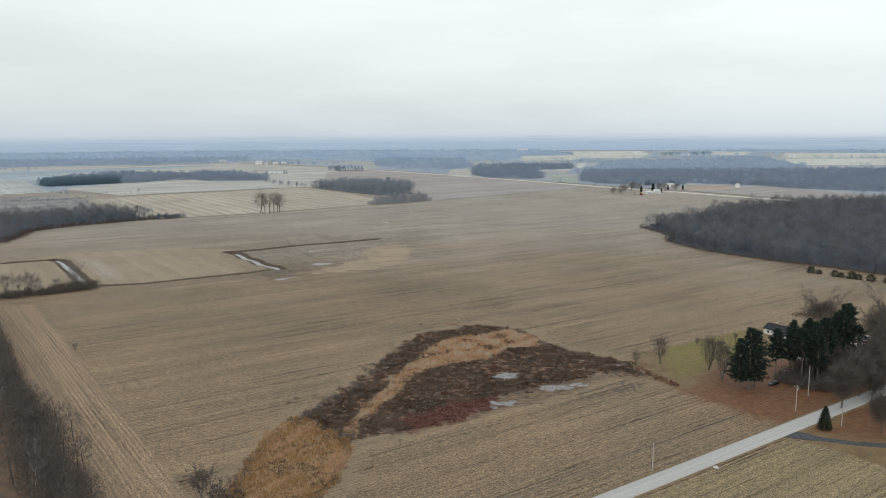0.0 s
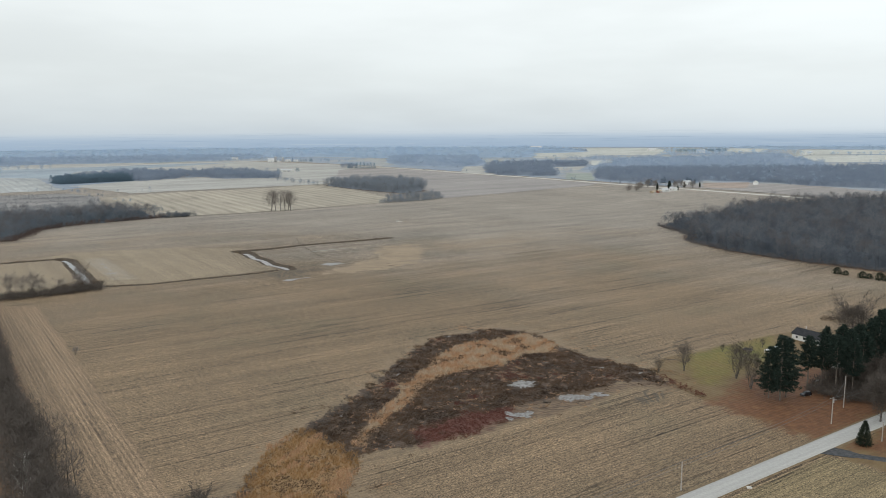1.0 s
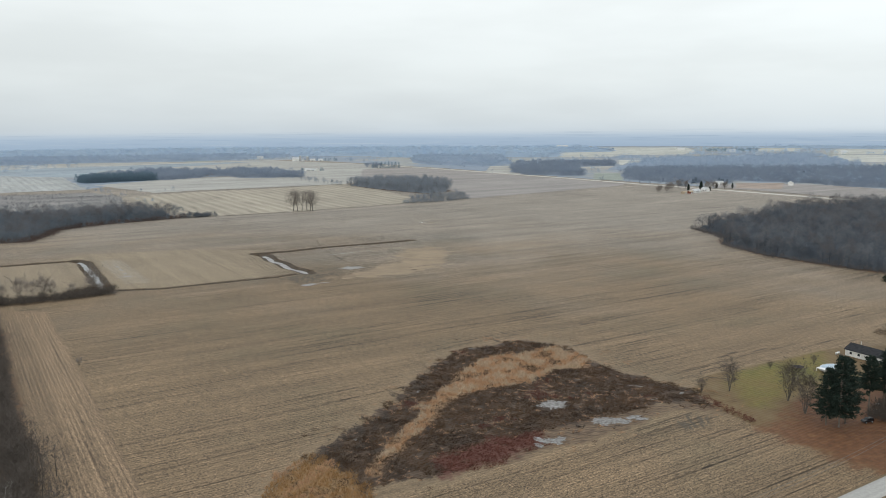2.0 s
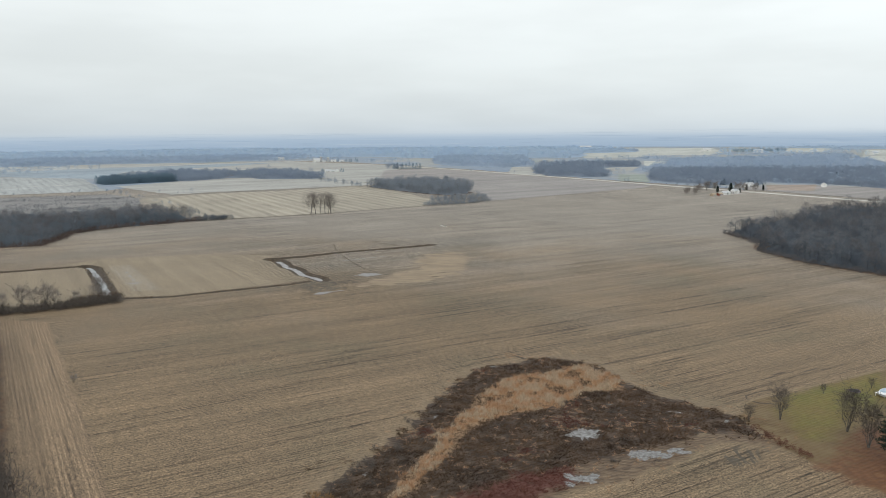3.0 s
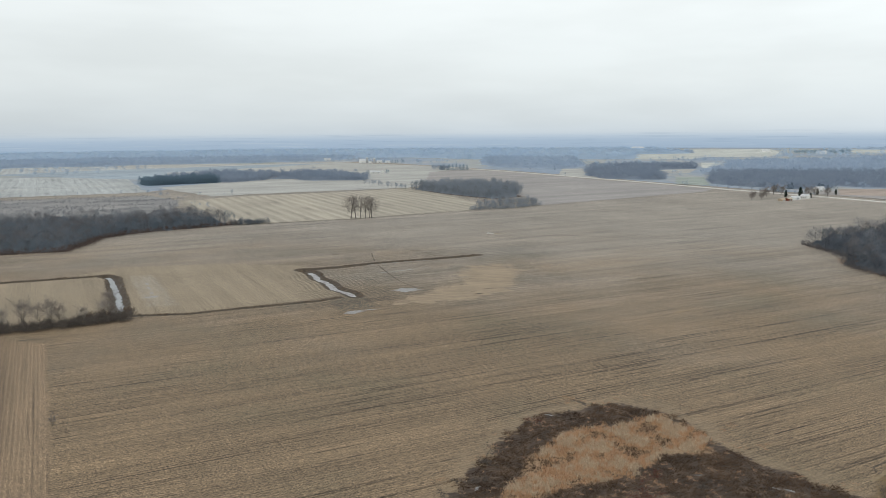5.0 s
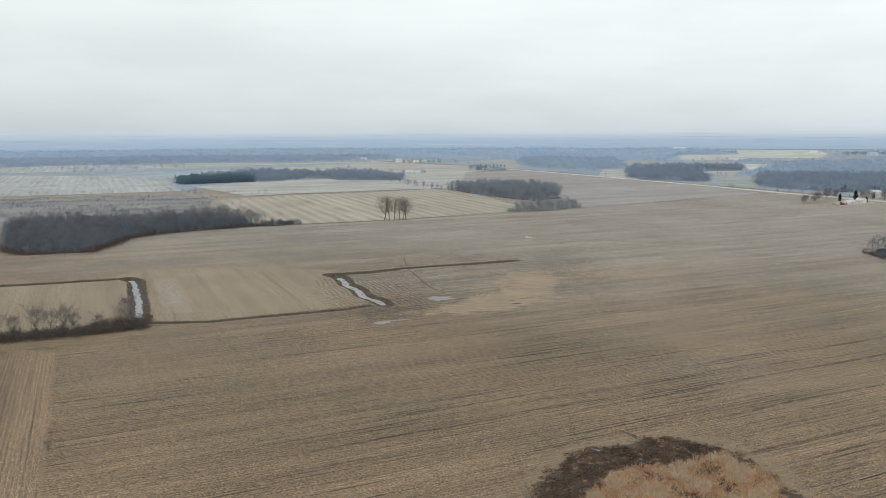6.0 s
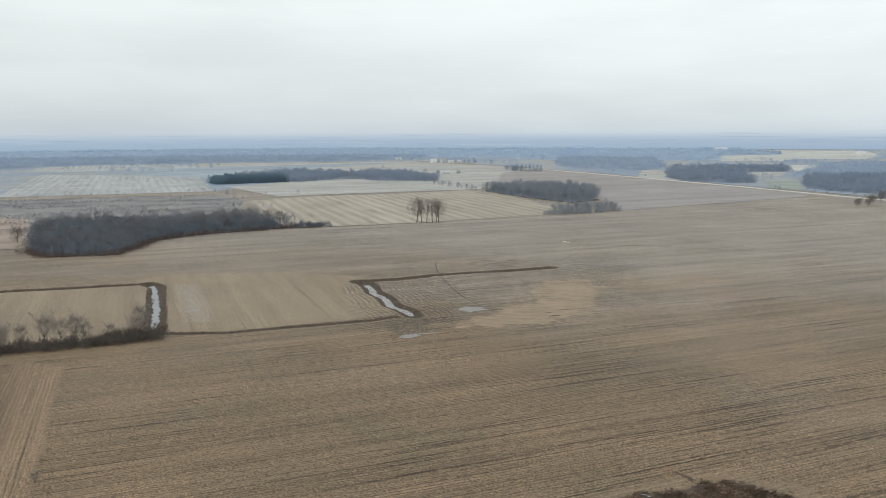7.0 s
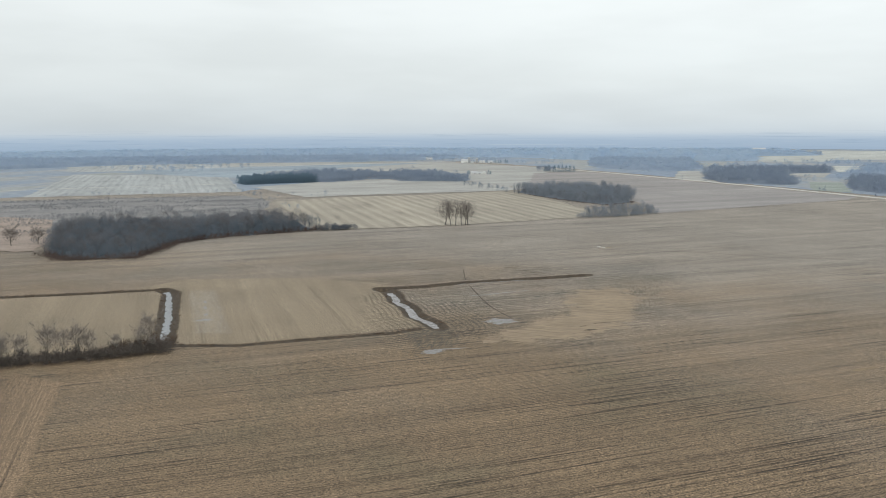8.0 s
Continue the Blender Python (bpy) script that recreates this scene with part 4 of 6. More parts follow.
far_kinds = [joined(*crown_tree(120 + i, 14 + i, 6.5, 85, 0.8, 1, 0.1)) for i in range(4)]
mid_kinds = [joined(*crown_tree(128 + i, 16 + i, 9.0, 60, 1.3, 1, 0.05)) for i in range(4)]
rim_kinds = [joined(*crown_tree(124 + i, 19 + i, 12.0, 70, 1.5, 1, 0.05)) for i in range(4)]
brush_kinds = []
for i in range(4):
    bush = Tris()
    dome(bush, np.random.default_rng(130 + i), 1.9, 1.5, 2.0 + 0.3 * i, 52, 0.15, i, 0.15, 0.5)
    brush_kinds.append(joined(Tris(), bush))

WOOD_EAST = [(223, 838), (234, 764), (219, 723), (233, 662), (279, 598), (292, 587), (324, 545), (420, 490), (470, 560), (560, 800), (640, 1090),
             (560, 1085), (375, 1000), (300, 900)]
WOOD_WEST = [(-506, 730), (-469, 712), (-421, 736), (-427, 772), (-439, 822), (-419, 868), (-378, 909), (-350, 940), (-430, 985), (-505, 930), (-600, 898), (-580, 830)]
COPSE = [(-240, 1470), (-193, 1403), (-134, 1334), (-82, 1284), (-45, 1330), (-52, 1440), (-90, 1540), (-150, 1540), (-240, 1505)]
COPSE_FRONT = [(-103, 1119), (-73, 1134), (-46, 1151), (-14, 1191), (-17, 1225), (-50, 1222), (-69, 1228), (-93, 1165)]
sown("woodland", scatter(WOOD_EAST, 8.2, 1, ragged=5), wood_kinds, wood_mats, "dense grey leafless woodland at the field's edge", "woodland", 2, (0.6, 1.1))
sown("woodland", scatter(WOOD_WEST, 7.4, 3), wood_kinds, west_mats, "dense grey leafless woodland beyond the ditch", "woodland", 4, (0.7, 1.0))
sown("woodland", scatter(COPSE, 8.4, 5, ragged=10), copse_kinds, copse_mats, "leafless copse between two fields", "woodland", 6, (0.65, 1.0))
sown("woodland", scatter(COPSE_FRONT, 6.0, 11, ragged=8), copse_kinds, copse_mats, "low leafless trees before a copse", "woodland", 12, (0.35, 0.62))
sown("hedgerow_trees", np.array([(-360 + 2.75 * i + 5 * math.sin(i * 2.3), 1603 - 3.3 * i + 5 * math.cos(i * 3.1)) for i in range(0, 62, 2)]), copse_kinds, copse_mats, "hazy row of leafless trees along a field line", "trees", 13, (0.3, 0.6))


floor_mat = varied("woodland_leaf_floor", (0.06, 0.048, 0.042), (0.12, 0.09, 0.072), scale=0.12)
for i, q in enumerate((WOOD_EAST, WOOD_WEST, COPSE)):
    ragged_sheet("woodland_floor", q, 0.25, floor_mat, "brown leaf litter under leafless trees", "ground", 6.0, 1.5, 140 + i)


woodland_rust = varied("rust_grey_brush", (0.085, 0.065, 0.06), (0.155, 0.115, 0.10), scale=0.2, islands=True)


def edge_brush(name, line, width, spacing, seed, mats, label, size=(0.7, 1.3)):
    """Brush along a line."""
    rng = np.random.default_rng(seed)
    pts = []
    for (ax, ay), (bx, by) in zip(line, line[1:]):
        n = int(math.hypot(bx - ax, by - ay) / spacing)
        for i in range(n):
            k = (i + rng.uniform()) / n
            pts.append((ax + (bx - ax) * k + rng.normal(0, width), ay + (by - ay) * k + rng.normal(0, width)))
    return sown(name, np.array(pts), brush_kinds, mats, label, "brush", seed, size)


edge_brush("woodland_brush", WOOD_EAST[:8], 3.0, 0.8, 7, [weeds, wood_twigs_brown], "brown brush along the woodland edge")
edge_brush("woodland_brush", WOOD_WEST[:8], 3.5, 0.6, 8, [weeds, woodland_rust], "red-brown brush along the woodland edge", (0.7, 1.5))
edge_brush("woodland_brush", [(-350, 938), (-335, 946), (-322, 956)], 4.0, 0.35, 9, [twigs, wood_twigs], "low grey brush trailing off from the woodland", (1.0, 2.0))
edge_brush("woodland_brush", COPSE_FRONT[:4], 3.0, 1.0, 10, [copse_twigs, copse_twigs], "grey brush along the copse edge", (1.0, 2.0))

def canopy(name, poly, step, h, mat, label, seed, clearings=-0.55, grow=8.0):
    """The closed, lumpy crown layer of a far wood, with ragged edges that come down to the ground and clearings in it."""
    rng = np.random.default_rng(seed)
    q = np.array(poly, float)
    xs, ys = np.arange(q[:, 0].min() - step, q[:, 0].max() + step, step), np.arange(q[:, 1].min() - step, q[:, 1].max() + step, step)
    x, y = np.meshgrid(xs, ys)
    x, y = x + rng.uniform(-0.3, 0.3, x.shape) * step, y + rng.uniform(-0.3, 0.3, y.shape) * step
    at = lambda k, z: np.array([noise.noise(Vector((a * k, c * k, z))) for a, c in zip(x.ravel(), y.ravel())]).reshape(x.shape)
    broad, lumps = at(0.0045, seed), at(0.6 / step, seed + 9)
    sd = np.minimum(sd_poly(x, y, poly) + grow + 1.6 * step * lumps, (broad - clearings) * 200)
    z = h * ss(-0.5 * step, 2.2 * step, sd) * (0.76 + 0.16 * lumps + 0.10 * broad + rng.uniform(-0.07, 0.07, x.shape)) - 0.3
    n = x.shape[1]
    idx = np.arange(x.size).reshape(x.shape)
    cell = np.stack([idx[:-1, :-1], idx[:-1, 1:], idx[1:, 1:], idx[1:, :-1]], -1).reshape(-1, 4)
    cell = cell[(sd.ravel()[cell] > 0).any(1)]
    used, inv = np.unique(cell, return_inverse=True)
    v = np.stack([x.ravel(), y.ravel(), z.ravel()], 1)[used]
    return tagged(new(name, mesh_np(name, v, inv.reshape(-1, 4), [mat], smooth=True)), label, "woodland", kind="stuff")


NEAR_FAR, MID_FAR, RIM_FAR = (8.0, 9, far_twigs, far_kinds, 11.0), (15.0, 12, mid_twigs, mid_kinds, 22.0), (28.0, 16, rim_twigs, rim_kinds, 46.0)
FAR_WOODS = [
    (NEAR_FAR, [(-861, 1730), (-652, 1640), (-607, 1735), (-640, 1870), (-677, 1941), (-820, 1953)]),
    (NEAR_FAR, [(-608, 1756), (-560, 1775), (-521, 1709), (-386, 1721), (-395, 1790), (-518, 1960), (-597, 2000), (-640, 1909)]),
    (NEAR_FAR, [(75, 1924), (115, 1795), (190, 1765), (222, 1735), (245, 1800), (255, 2010), (285, 2185), (380, 2220), (410, 2400), (244, 2360), (120, 2300)]),
    (NEAR_FAR, [(335, 1850), (300, 1650), (335, 1570), (400, 1510), (470, 1500), (505, 1590), (610, 1510), (650, 1410), (771, 1326), (1165, 2015), (967, 1997), (640, 1990), (386, 1990)]),
]
FAR_WOODS += [
    (MID_FAR, [(386, 1990), (640, 1990), (967, 1997), (1047, 2267), (1129, 2565), (957, 2839), (540, 2575), (465, 2255), (400, 2200)]),
    (NEAR_FAR, [(771, 1326), (1150, 1450), (1400, 1950), (1165, 2015)]),
    (MID_FAR, [(-201, 2531), (-130, 2318), (37, 2240), (94, 2400), (94, 2960), (-37, 2963), (-240, 3050)]),
    (MID_FAR, [(-1606, 2280), (-1370, 2440), (-1231, 2600), (-1017, 2625), (-792, 2891), (-760, 3200), (-1100, 3150), (-1700, 2900), (-2300, 2500), (-2300, 2000), (-1850, 1800)]),
]
FAR_WOODS += [
    (RIM_FAR, [(-760, 3180), (-501, 3176), (-252, 2954), (-200, 3400), (-300, 4400), (-1500, 4250), (-2600, 3700), (-3500, 2700), (-2900, 2100), (-2300, 2000), (-2300, 2500), (-1700, 2900), (-1100, 3150)]),
    (RIM_FAR, [(-220, 3150), (94, 2960), (280, 2960), (350, 3480), (600, 3620), (600, 4400), (-300, 4450)]),
    (MID_FAR, [(412, 3632), (634, 3699), (654, 3850), (436, 3880)]), (MID_FAR, [(1000, 2700), (1200, 2830), (1300, 3020), (1050, 2960)]),
    (RIM_FAR, [(1420, 4230), (1700, 4050), (2129, 3770), (2600, 3300), (3100, 3200), (2300, 4000), (1700, 4260)]),
]
FAR_WOODS += [
    (MID_FAR, [(1750, 2900), (2100, 2700), (2300, 3300), (2050, 3400)]),
]
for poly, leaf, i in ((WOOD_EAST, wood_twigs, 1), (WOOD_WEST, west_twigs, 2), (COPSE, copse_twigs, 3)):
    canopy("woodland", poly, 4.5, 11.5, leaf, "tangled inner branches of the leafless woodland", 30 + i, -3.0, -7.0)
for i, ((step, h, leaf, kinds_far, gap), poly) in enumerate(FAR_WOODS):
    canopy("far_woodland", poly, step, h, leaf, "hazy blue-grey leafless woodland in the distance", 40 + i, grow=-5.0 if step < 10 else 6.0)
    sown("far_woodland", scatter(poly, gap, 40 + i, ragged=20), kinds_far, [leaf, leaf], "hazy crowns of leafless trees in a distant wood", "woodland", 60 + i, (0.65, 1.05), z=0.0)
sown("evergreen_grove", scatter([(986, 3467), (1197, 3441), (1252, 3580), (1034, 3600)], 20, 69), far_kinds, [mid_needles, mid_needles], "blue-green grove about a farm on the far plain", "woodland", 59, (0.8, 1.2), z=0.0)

SPRUCE = [joined(cs, cone_shrub(150 + i, 14 + 2 * i, 5.4, 300, 0.55, 0.9)) for i, cs in ((0, Tris()), (1, Tris()))]
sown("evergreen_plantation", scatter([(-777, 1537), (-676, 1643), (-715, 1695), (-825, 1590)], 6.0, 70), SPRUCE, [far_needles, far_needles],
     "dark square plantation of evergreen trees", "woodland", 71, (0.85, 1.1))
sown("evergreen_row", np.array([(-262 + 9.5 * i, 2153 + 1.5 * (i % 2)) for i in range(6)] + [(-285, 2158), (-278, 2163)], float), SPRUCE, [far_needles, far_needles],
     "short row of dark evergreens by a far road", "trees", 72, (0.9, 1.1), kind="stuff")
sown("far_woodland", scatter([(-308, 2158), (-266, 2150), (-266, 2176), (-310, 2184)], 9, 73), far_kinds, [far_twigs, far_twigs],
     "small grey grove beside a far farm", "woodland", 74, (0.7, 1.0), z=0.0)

# scattered hedgerow trees along far field lines
rng = np.random.default_rng(75)
lines = [((-470, 1130), (-690, 1385), 16), ((-260, 1510), (-420, 1740), 26), ((-980, 1190), (-700, 1380), 12), ((240, 1620), (420, 1350), 22),
         ((700, 2900), (1300, 2600), 18), ((300, 2900), (800, 2980), 14), ((-640, 1300), (-500, 1350), 8), ((1050, 3140), (1700, 2800), 24), ((-90, 2050), (230, 1640), 8)]
pts = []
for (ax, ay), (bx, by), n in lines:
    for i in range(n):
        k = rng.uniform()
        pts.append((ax + (bx - ax) * k + rng.normal(0, 6), ay + (by - ay) * k + rng.normal(0, 6)))
plain = scatter([(-2000, 1750), (-640, 1950), (-300, 2420), (60, 2080), (420, 1500), (760, 1400), (1700, 2600), (2200, 3300), (1500, 4100), (-300, 4300), (-1900, 3300)], 34, 79)
thick = np.array([noise.noise(Vector((x * 0.0035, y * 0.0035, 5))) + 0.6 * noise.noise(Vector((x * 0.013, y * 0.013, 6))) for x, y in plain])
inner = np.min([-sd_poly(plain[:, 0], plain[:, 1], f[3]) for f in FIELDS[7:] if "grey winter" not in f[0]], 0)
plain = plain[(thick > 0.16) & (inner > 10)]
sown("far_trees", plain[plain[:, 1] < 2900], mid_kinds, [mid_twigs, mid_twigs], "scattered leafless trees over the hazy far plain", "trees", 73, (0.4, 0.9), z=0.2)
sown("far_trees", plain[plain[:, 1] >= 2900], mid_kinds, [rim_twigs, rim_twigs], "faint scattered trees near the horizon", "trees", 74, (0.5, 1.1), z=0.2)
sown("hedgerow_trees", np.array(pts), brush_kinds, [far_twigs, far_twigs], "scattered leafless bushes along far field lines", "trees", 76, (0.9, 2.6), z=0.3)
fallow = scatter(FIELDS[4][3], 4.6, 77)
fallow = fallow[np.array([noise.noise(Vector(((x * 0.82 + y * 0.57) * 0.006, (y * 0.82 - x * 0.57) * 0.03, 4))) + 0.5 * noise.noise(Vector((x * 0.05, y * 0.05, 8))) for x, y in fallow]) > 0.02]
sown("fallow_brush", fallow, brush_kinds, [wood_twigs_brown, wood_twigs_pale], "low grey scrub over fallow ground", "brush", 78, (0.35, 1.0), z=0.3)

# ---- marsh ----
rng = np.random.default_rng(80)


def tuft(seed, n, h, r, w, droop=0.5):
    rng = np.random.default_rng(seed)
    t = Tris()
    for i in range(n):
        a = rng.uniform(0, 6.28)
        o = np.array([math.cos(a), math.sin(a), 0]) * rng.uniform(0, r)
        d = unit(np.array([math.cos(a) * droop, math.sin(a) * droop, 1.0]) + rng.normal(0, 0.25, 3))
        t.sliver(o, o + d * h * rng.uniform(0.6, 1.1), w, rng)
    v, f = t.arrays()
    return v, f, np.zeros(len(f), int)


weed_kinds = [tuft(200 + i, 13, 0.75, 0.6, 0.10, 1.0) for i in range(3)] + [tuft(205, 20, 1.2, 1.1, 0.12, 0.9)]
reed_kinds = [tuft(210 + i, 10, 1.7, 0.5, 0.14, 0.35) for i in range(3)]
pts = scatter([(-110, 166), (110, 166), (110, 425), (-110, 425)], 0.95, 81)
pts = pts[sd_poly(pts[:, 0], pts[:, 1], MARSH) > -16]
n1 = np.array([noise.noise(Vector((x * 0.06, y * 0.06, 0))) for x, y in pts])
n2 = np.array([noise.noise(Vector((x * 0.25, y * 0.25, 7))) for x, y in pts])
d_reed, d_gold, d_red = [sd_poly(pts[:, 0], pts[:, 1], q) + 5 * n1 + 2 * n2 for q in (REED, GOLD, RED)]
PUDDLES = [((29, 315), 7.0, 5.2, 60), ((24, 280), 6.0, 4.6, 30), ((51, 300), 8.5, 4.2, 30), ((-2, 388), 3.2, 1.0, 15), ((-24, 327), 3.5, 1.2, 60),
           ((63, 338), 3.5, 1.2, -20), ((78, 330), 4.0, 1.6, -30), ((68, 322), 2.5, 0.9, 20), ((42, 345), 2.2, 0.8, 10), ((-41, 279), 2.5, 0.8, 60)]
wet = np.full(len(pts), False)
for (cx, cy), ra, rb, turn in PUDDLES:
    c, s = math.cos(radians(turn)), math.sin(radians(turn))
    u, v = (pts[:, 0] - cx) * c + (pts[:, 1] - cy) * s, -(pts[:, 0] - cx) * s + (pts[:, 1] - cy) * c
    wet |= (u / ra) ** 2 + (v / rb) ** 2 < rng.uniform(0.3, 1.2, len(pts))
n3 = np.array([noise.noise(Vector((x * 0.11, y * 0.11, 20))) for x, y in pts])
n4 = np.array([noise.noise(Vector((x * 0.4, y * 0.4, 33))) for x, y in pts])
rim_d = sd_poly(pts[:, 0], pts[:, 1], MARSH) + 7 * n3 + 4 * n4
is_reed, is_gold, is_red = (d_reed > 0) & ~wet, (d_gold - 4 * n1 > -1.0) & ~wet, (d_red + 6 * n3 > 0) & ~wet & (n4 > -0.35)
spill = ~wet & (rim_d <= 1.5) & (rim_d > -9) & (n3 + 0.8 * n4 > 0.42 - 0.02 * rim_d)
is_thin = sd_poly(pts[:, 0], pts[:, 1], THIN) + 3 * n3 > 0
dry = ~wet & (rim_d > 1.5) & (~is_thin | (n4 > 0.22))
plain = dry & ~(is_reed | is_gold | is_red)
ashen = plain & (n3 + 0.6 * n4 > 0.60)
rusty = plain & ~ashen & (n1 - 0.5 * n4 > 0.55)
pale_fleck = plain & ~ashen & ~rusty & (n4 + 0.5 * n1 > 0.31)
rest = plain & ~ashen & ~rusty & ~pale_fleck & (n2 > -0.4)
worn = is_reed & (n3 - 0.6 * n4 < -0.27)
sown("marsh_weeds", pts[spill & (n1 < -0.1)], weed_kinds, [weeds], "dark weeds straggling out into the stubble", "weeds", 99, (0.25, 0.8))
sown("marsh_weeds", pts[spill & (n1 >= -0.1)], weed_kinds, [reeds], "pale tufts straggling out into the stubble", "weeds", 97, (0.25, 0.6))
sown("marsh_weeds", pts[rest | worn], weed_kinds, [weeds], "matted dark brown dead weeds filling the wet hollow", "weeds", 82, (0.35, 1.35))
sown("marsh_weeds", pts[(is_red & ~is_reed) | rusty], weed_kinds, [redweeds], "patches of red-brown dead weeds in the wet hollow", "weeds", 83, (0.5, 1.2))
sown("marsh_weeds", pts[pale_fleck], weed_kinds, [reeds], "pale tan stalks scattered through the wet hollow", "weeds", 95, (0.3, 0.8))
sown("marsh_weeds", pts[ashen], weed_kinds, [twigs], "grey tangles of dead stalks in the wet hollow", "weeds", 92, (0.5, 1.3))
bleached = is_reed & ~worn & (n3 + 0.7 * n4 > 0.05)
sown("reeds", pts[is_reed & ~worn & ~bleached], reed_kinds, [reeds], "band of tan dry reeds through the wet hollow", "reeds", 84, (0.5, 1.2))
sown("reeds", pts[bleached], reed_kinds, [pale_reeds], "band of bleached dry reeds through the wet hollow", "reeds", 93, (0.5, 1.2))
bare = is_gold & ~is_reed & (n3 + 0.8 * n4 < -0.16)
streaky = is_gold & ~is_reed & ~bare & (np.array([noise.noise(Vector(((x * 0.9 - y * 0.45) * 0.22, (x * 0.45 + y * 0.9) * 0.035, 3))) for x, y in pts]) > 0.12)
sown("tall_grass", pts[streaky], reed_kinds, [reeds], "paler streaks in the golden-brown dry grass", "grass", 96, (0.5, 1.0))
sown("tall_grass", pts[is_gold & ~is_reed & ~bare & ~streaky], reed_kinds, [golden], "stand of golden-brown dry grass", "grass", 85, (0.5, 1.1))
sown("marsh_weeds", pts[bare], weed_kinds, [weeds], "dark weeds among the golden grass", "weeds", 94, (0.5, 1.0))
bank_pts = []
for line, w, depth in DITCHES:
    for (ax, ay), (bx, by) in zip(line, line[1:]):
        n = int(math.hypot(bx - ax, by - ay) * 1.6)
        k = rng.uniform(0, 1, n)
        side = rng.choice([-1, 1], n) * rng.uniform(0.5, 1.05, n) * w
        L = math.hypot(bx - ax, by - ay)
        bank_pts.append(np.stack([ax + (bx - ax) * k - (by - ay) / L * side, ay + (by - ay) * k + (bx - ax) / L * side], 1))
bank_pts = np.concatenate(bank_pts)
sown("ditch_weeds", bank_pts, weed_kinds, [weeds], "dark dead weeds along the ditch banks", "weeds", 86, (0.4, 1.0))
willow = np.array([(-46, 272), (-43, 279), (-39, 283), (-44, 285), (-36, 290), (-47, 266), (-33, 297), (-38, 275), (-50, 262), (-30, 318), (-20, 352), (-27, 305)], float)
sown("willow_brush", np.repeat(willow, 5, 0) + rng.normal(0, 1.8, (len(willow) * 5, 2)), brush_kinds, [twigs, twigs], "low grey willow brush at the marsh edge", "brush", 87, (0.5, 0.95))


def puddle(cx, cy, ra, rb, turn, mat, name, label, dz=0.05, seed=0):
    rng = np.random.default_rng(seed)
    bm = bmesh.new()
    ring = []
    c, s = math.cos(radians(turn)), math.sin(radians(turn))
    ph = rng.uniform(0, 6.28, 4)
    for i in range(72):
        a = 2 * math.pi * i / 72
        k = 0.8 + 0.16 * math.sin(2 * a + ph[0]) + 0.11 * math.sin(5 * a + ph[1]) + 0.10 * math.sin(11 * a + ph[2]) + rng.uniform(-0.16, 0.16)
        u, v = ra * k * math.cos(a), rb * k * math.sin(a)
        ring.append(bm.verts.new((cx + u * c - v * s, cy + u * s + v * c, float(ground_z(cx, cy)) + dz)))
    mid = bm.verts.new((cx, cy, float(ground_z(cx, cy)) + dz))
    for i in range(72):
        bm.faces.new((mid, ring[i], ring[(i + 1) % 72]))
    me = bpy.data.meshes.new(name)
    bm.to_mesh(me)
    bm.free()
    me.materials.append(mat)
    return tagged(new(name, me), label, "water" if name == "water" else "patch", kind="structure")


rngp = np.random.default_rng(350)
POOLS = [PUDDLES[0], ((24, 280), 3.6, 3.0, 30), ((49, 299), 5.0, 2.4, 30)]
for (cx, cy), ra, rb, turn in PUDDLES[1:]:
    c, s = math.cos(radians(turn)), math.sin(radians(turn))
    for k in range(9 if ra > 5 else 2):
        u, v = rngp.uniform(-ra, ra) * 0.9, rngp.uniform(-rb, rb) * 0.9
        POOLS.append(((cx + u * c - v * s, cy + u * s + v * c), ra * rngp.uniform(0.2, 0.5), rb * rngp.uniform(0.3, 0.6), turn + rngp.uniform(-30, 30)))
for i, ((cx, cy), ra, rb, turn) in enumerate(POOLS):
    puddle(cx, cy, ra, rb, turn, pool_mat, "water", "shallow pool of standing water among dead weeds" if i == 0 else "small icy pool among dead weeds", 0.12, 300 + i)
film_mat, nt, b = material("thin_grey_ice_film", 0.45, 0.3)
f = n_noise(nt, n_pos(nt), 0.7, 5, 0.7)
put(nt, b.inputs["Base Color"], n_ramp(nt, f, [(0.40, (0.15, 0.135, 0.115)), (0.62, (0.265, 0.265, 0.265))]))
for i, (cx, cy, ra, rb, turn) in enumerate([(-113, 539, 8.0, 3.4, 40), (-94, 603, 11, 6, 35), (-121, 664, 6, 1.0, 36), (-112, 671, 6, 1.4, 36), (-104, 678, 6, 1.2, 36), (-95, 685, 5, 0.9, 36), (-141, 701, 7, 1.4, 32),
                                            (-250, 566, 6, 2.2, 40), (-256, 577, 4, 1.2, 100), (-266, 592, 5, 1.2, 125), (-275, 606, 5, 1.0, 125), (-105, 546, 6, 1.2, 30), (-128, 590, 5, 2.0, 130)]):
    puddle(cx, cy, ra, rb, turn, film_mat, "water", "thin grey ice lying on the flat field", 0.06, 320 + i)


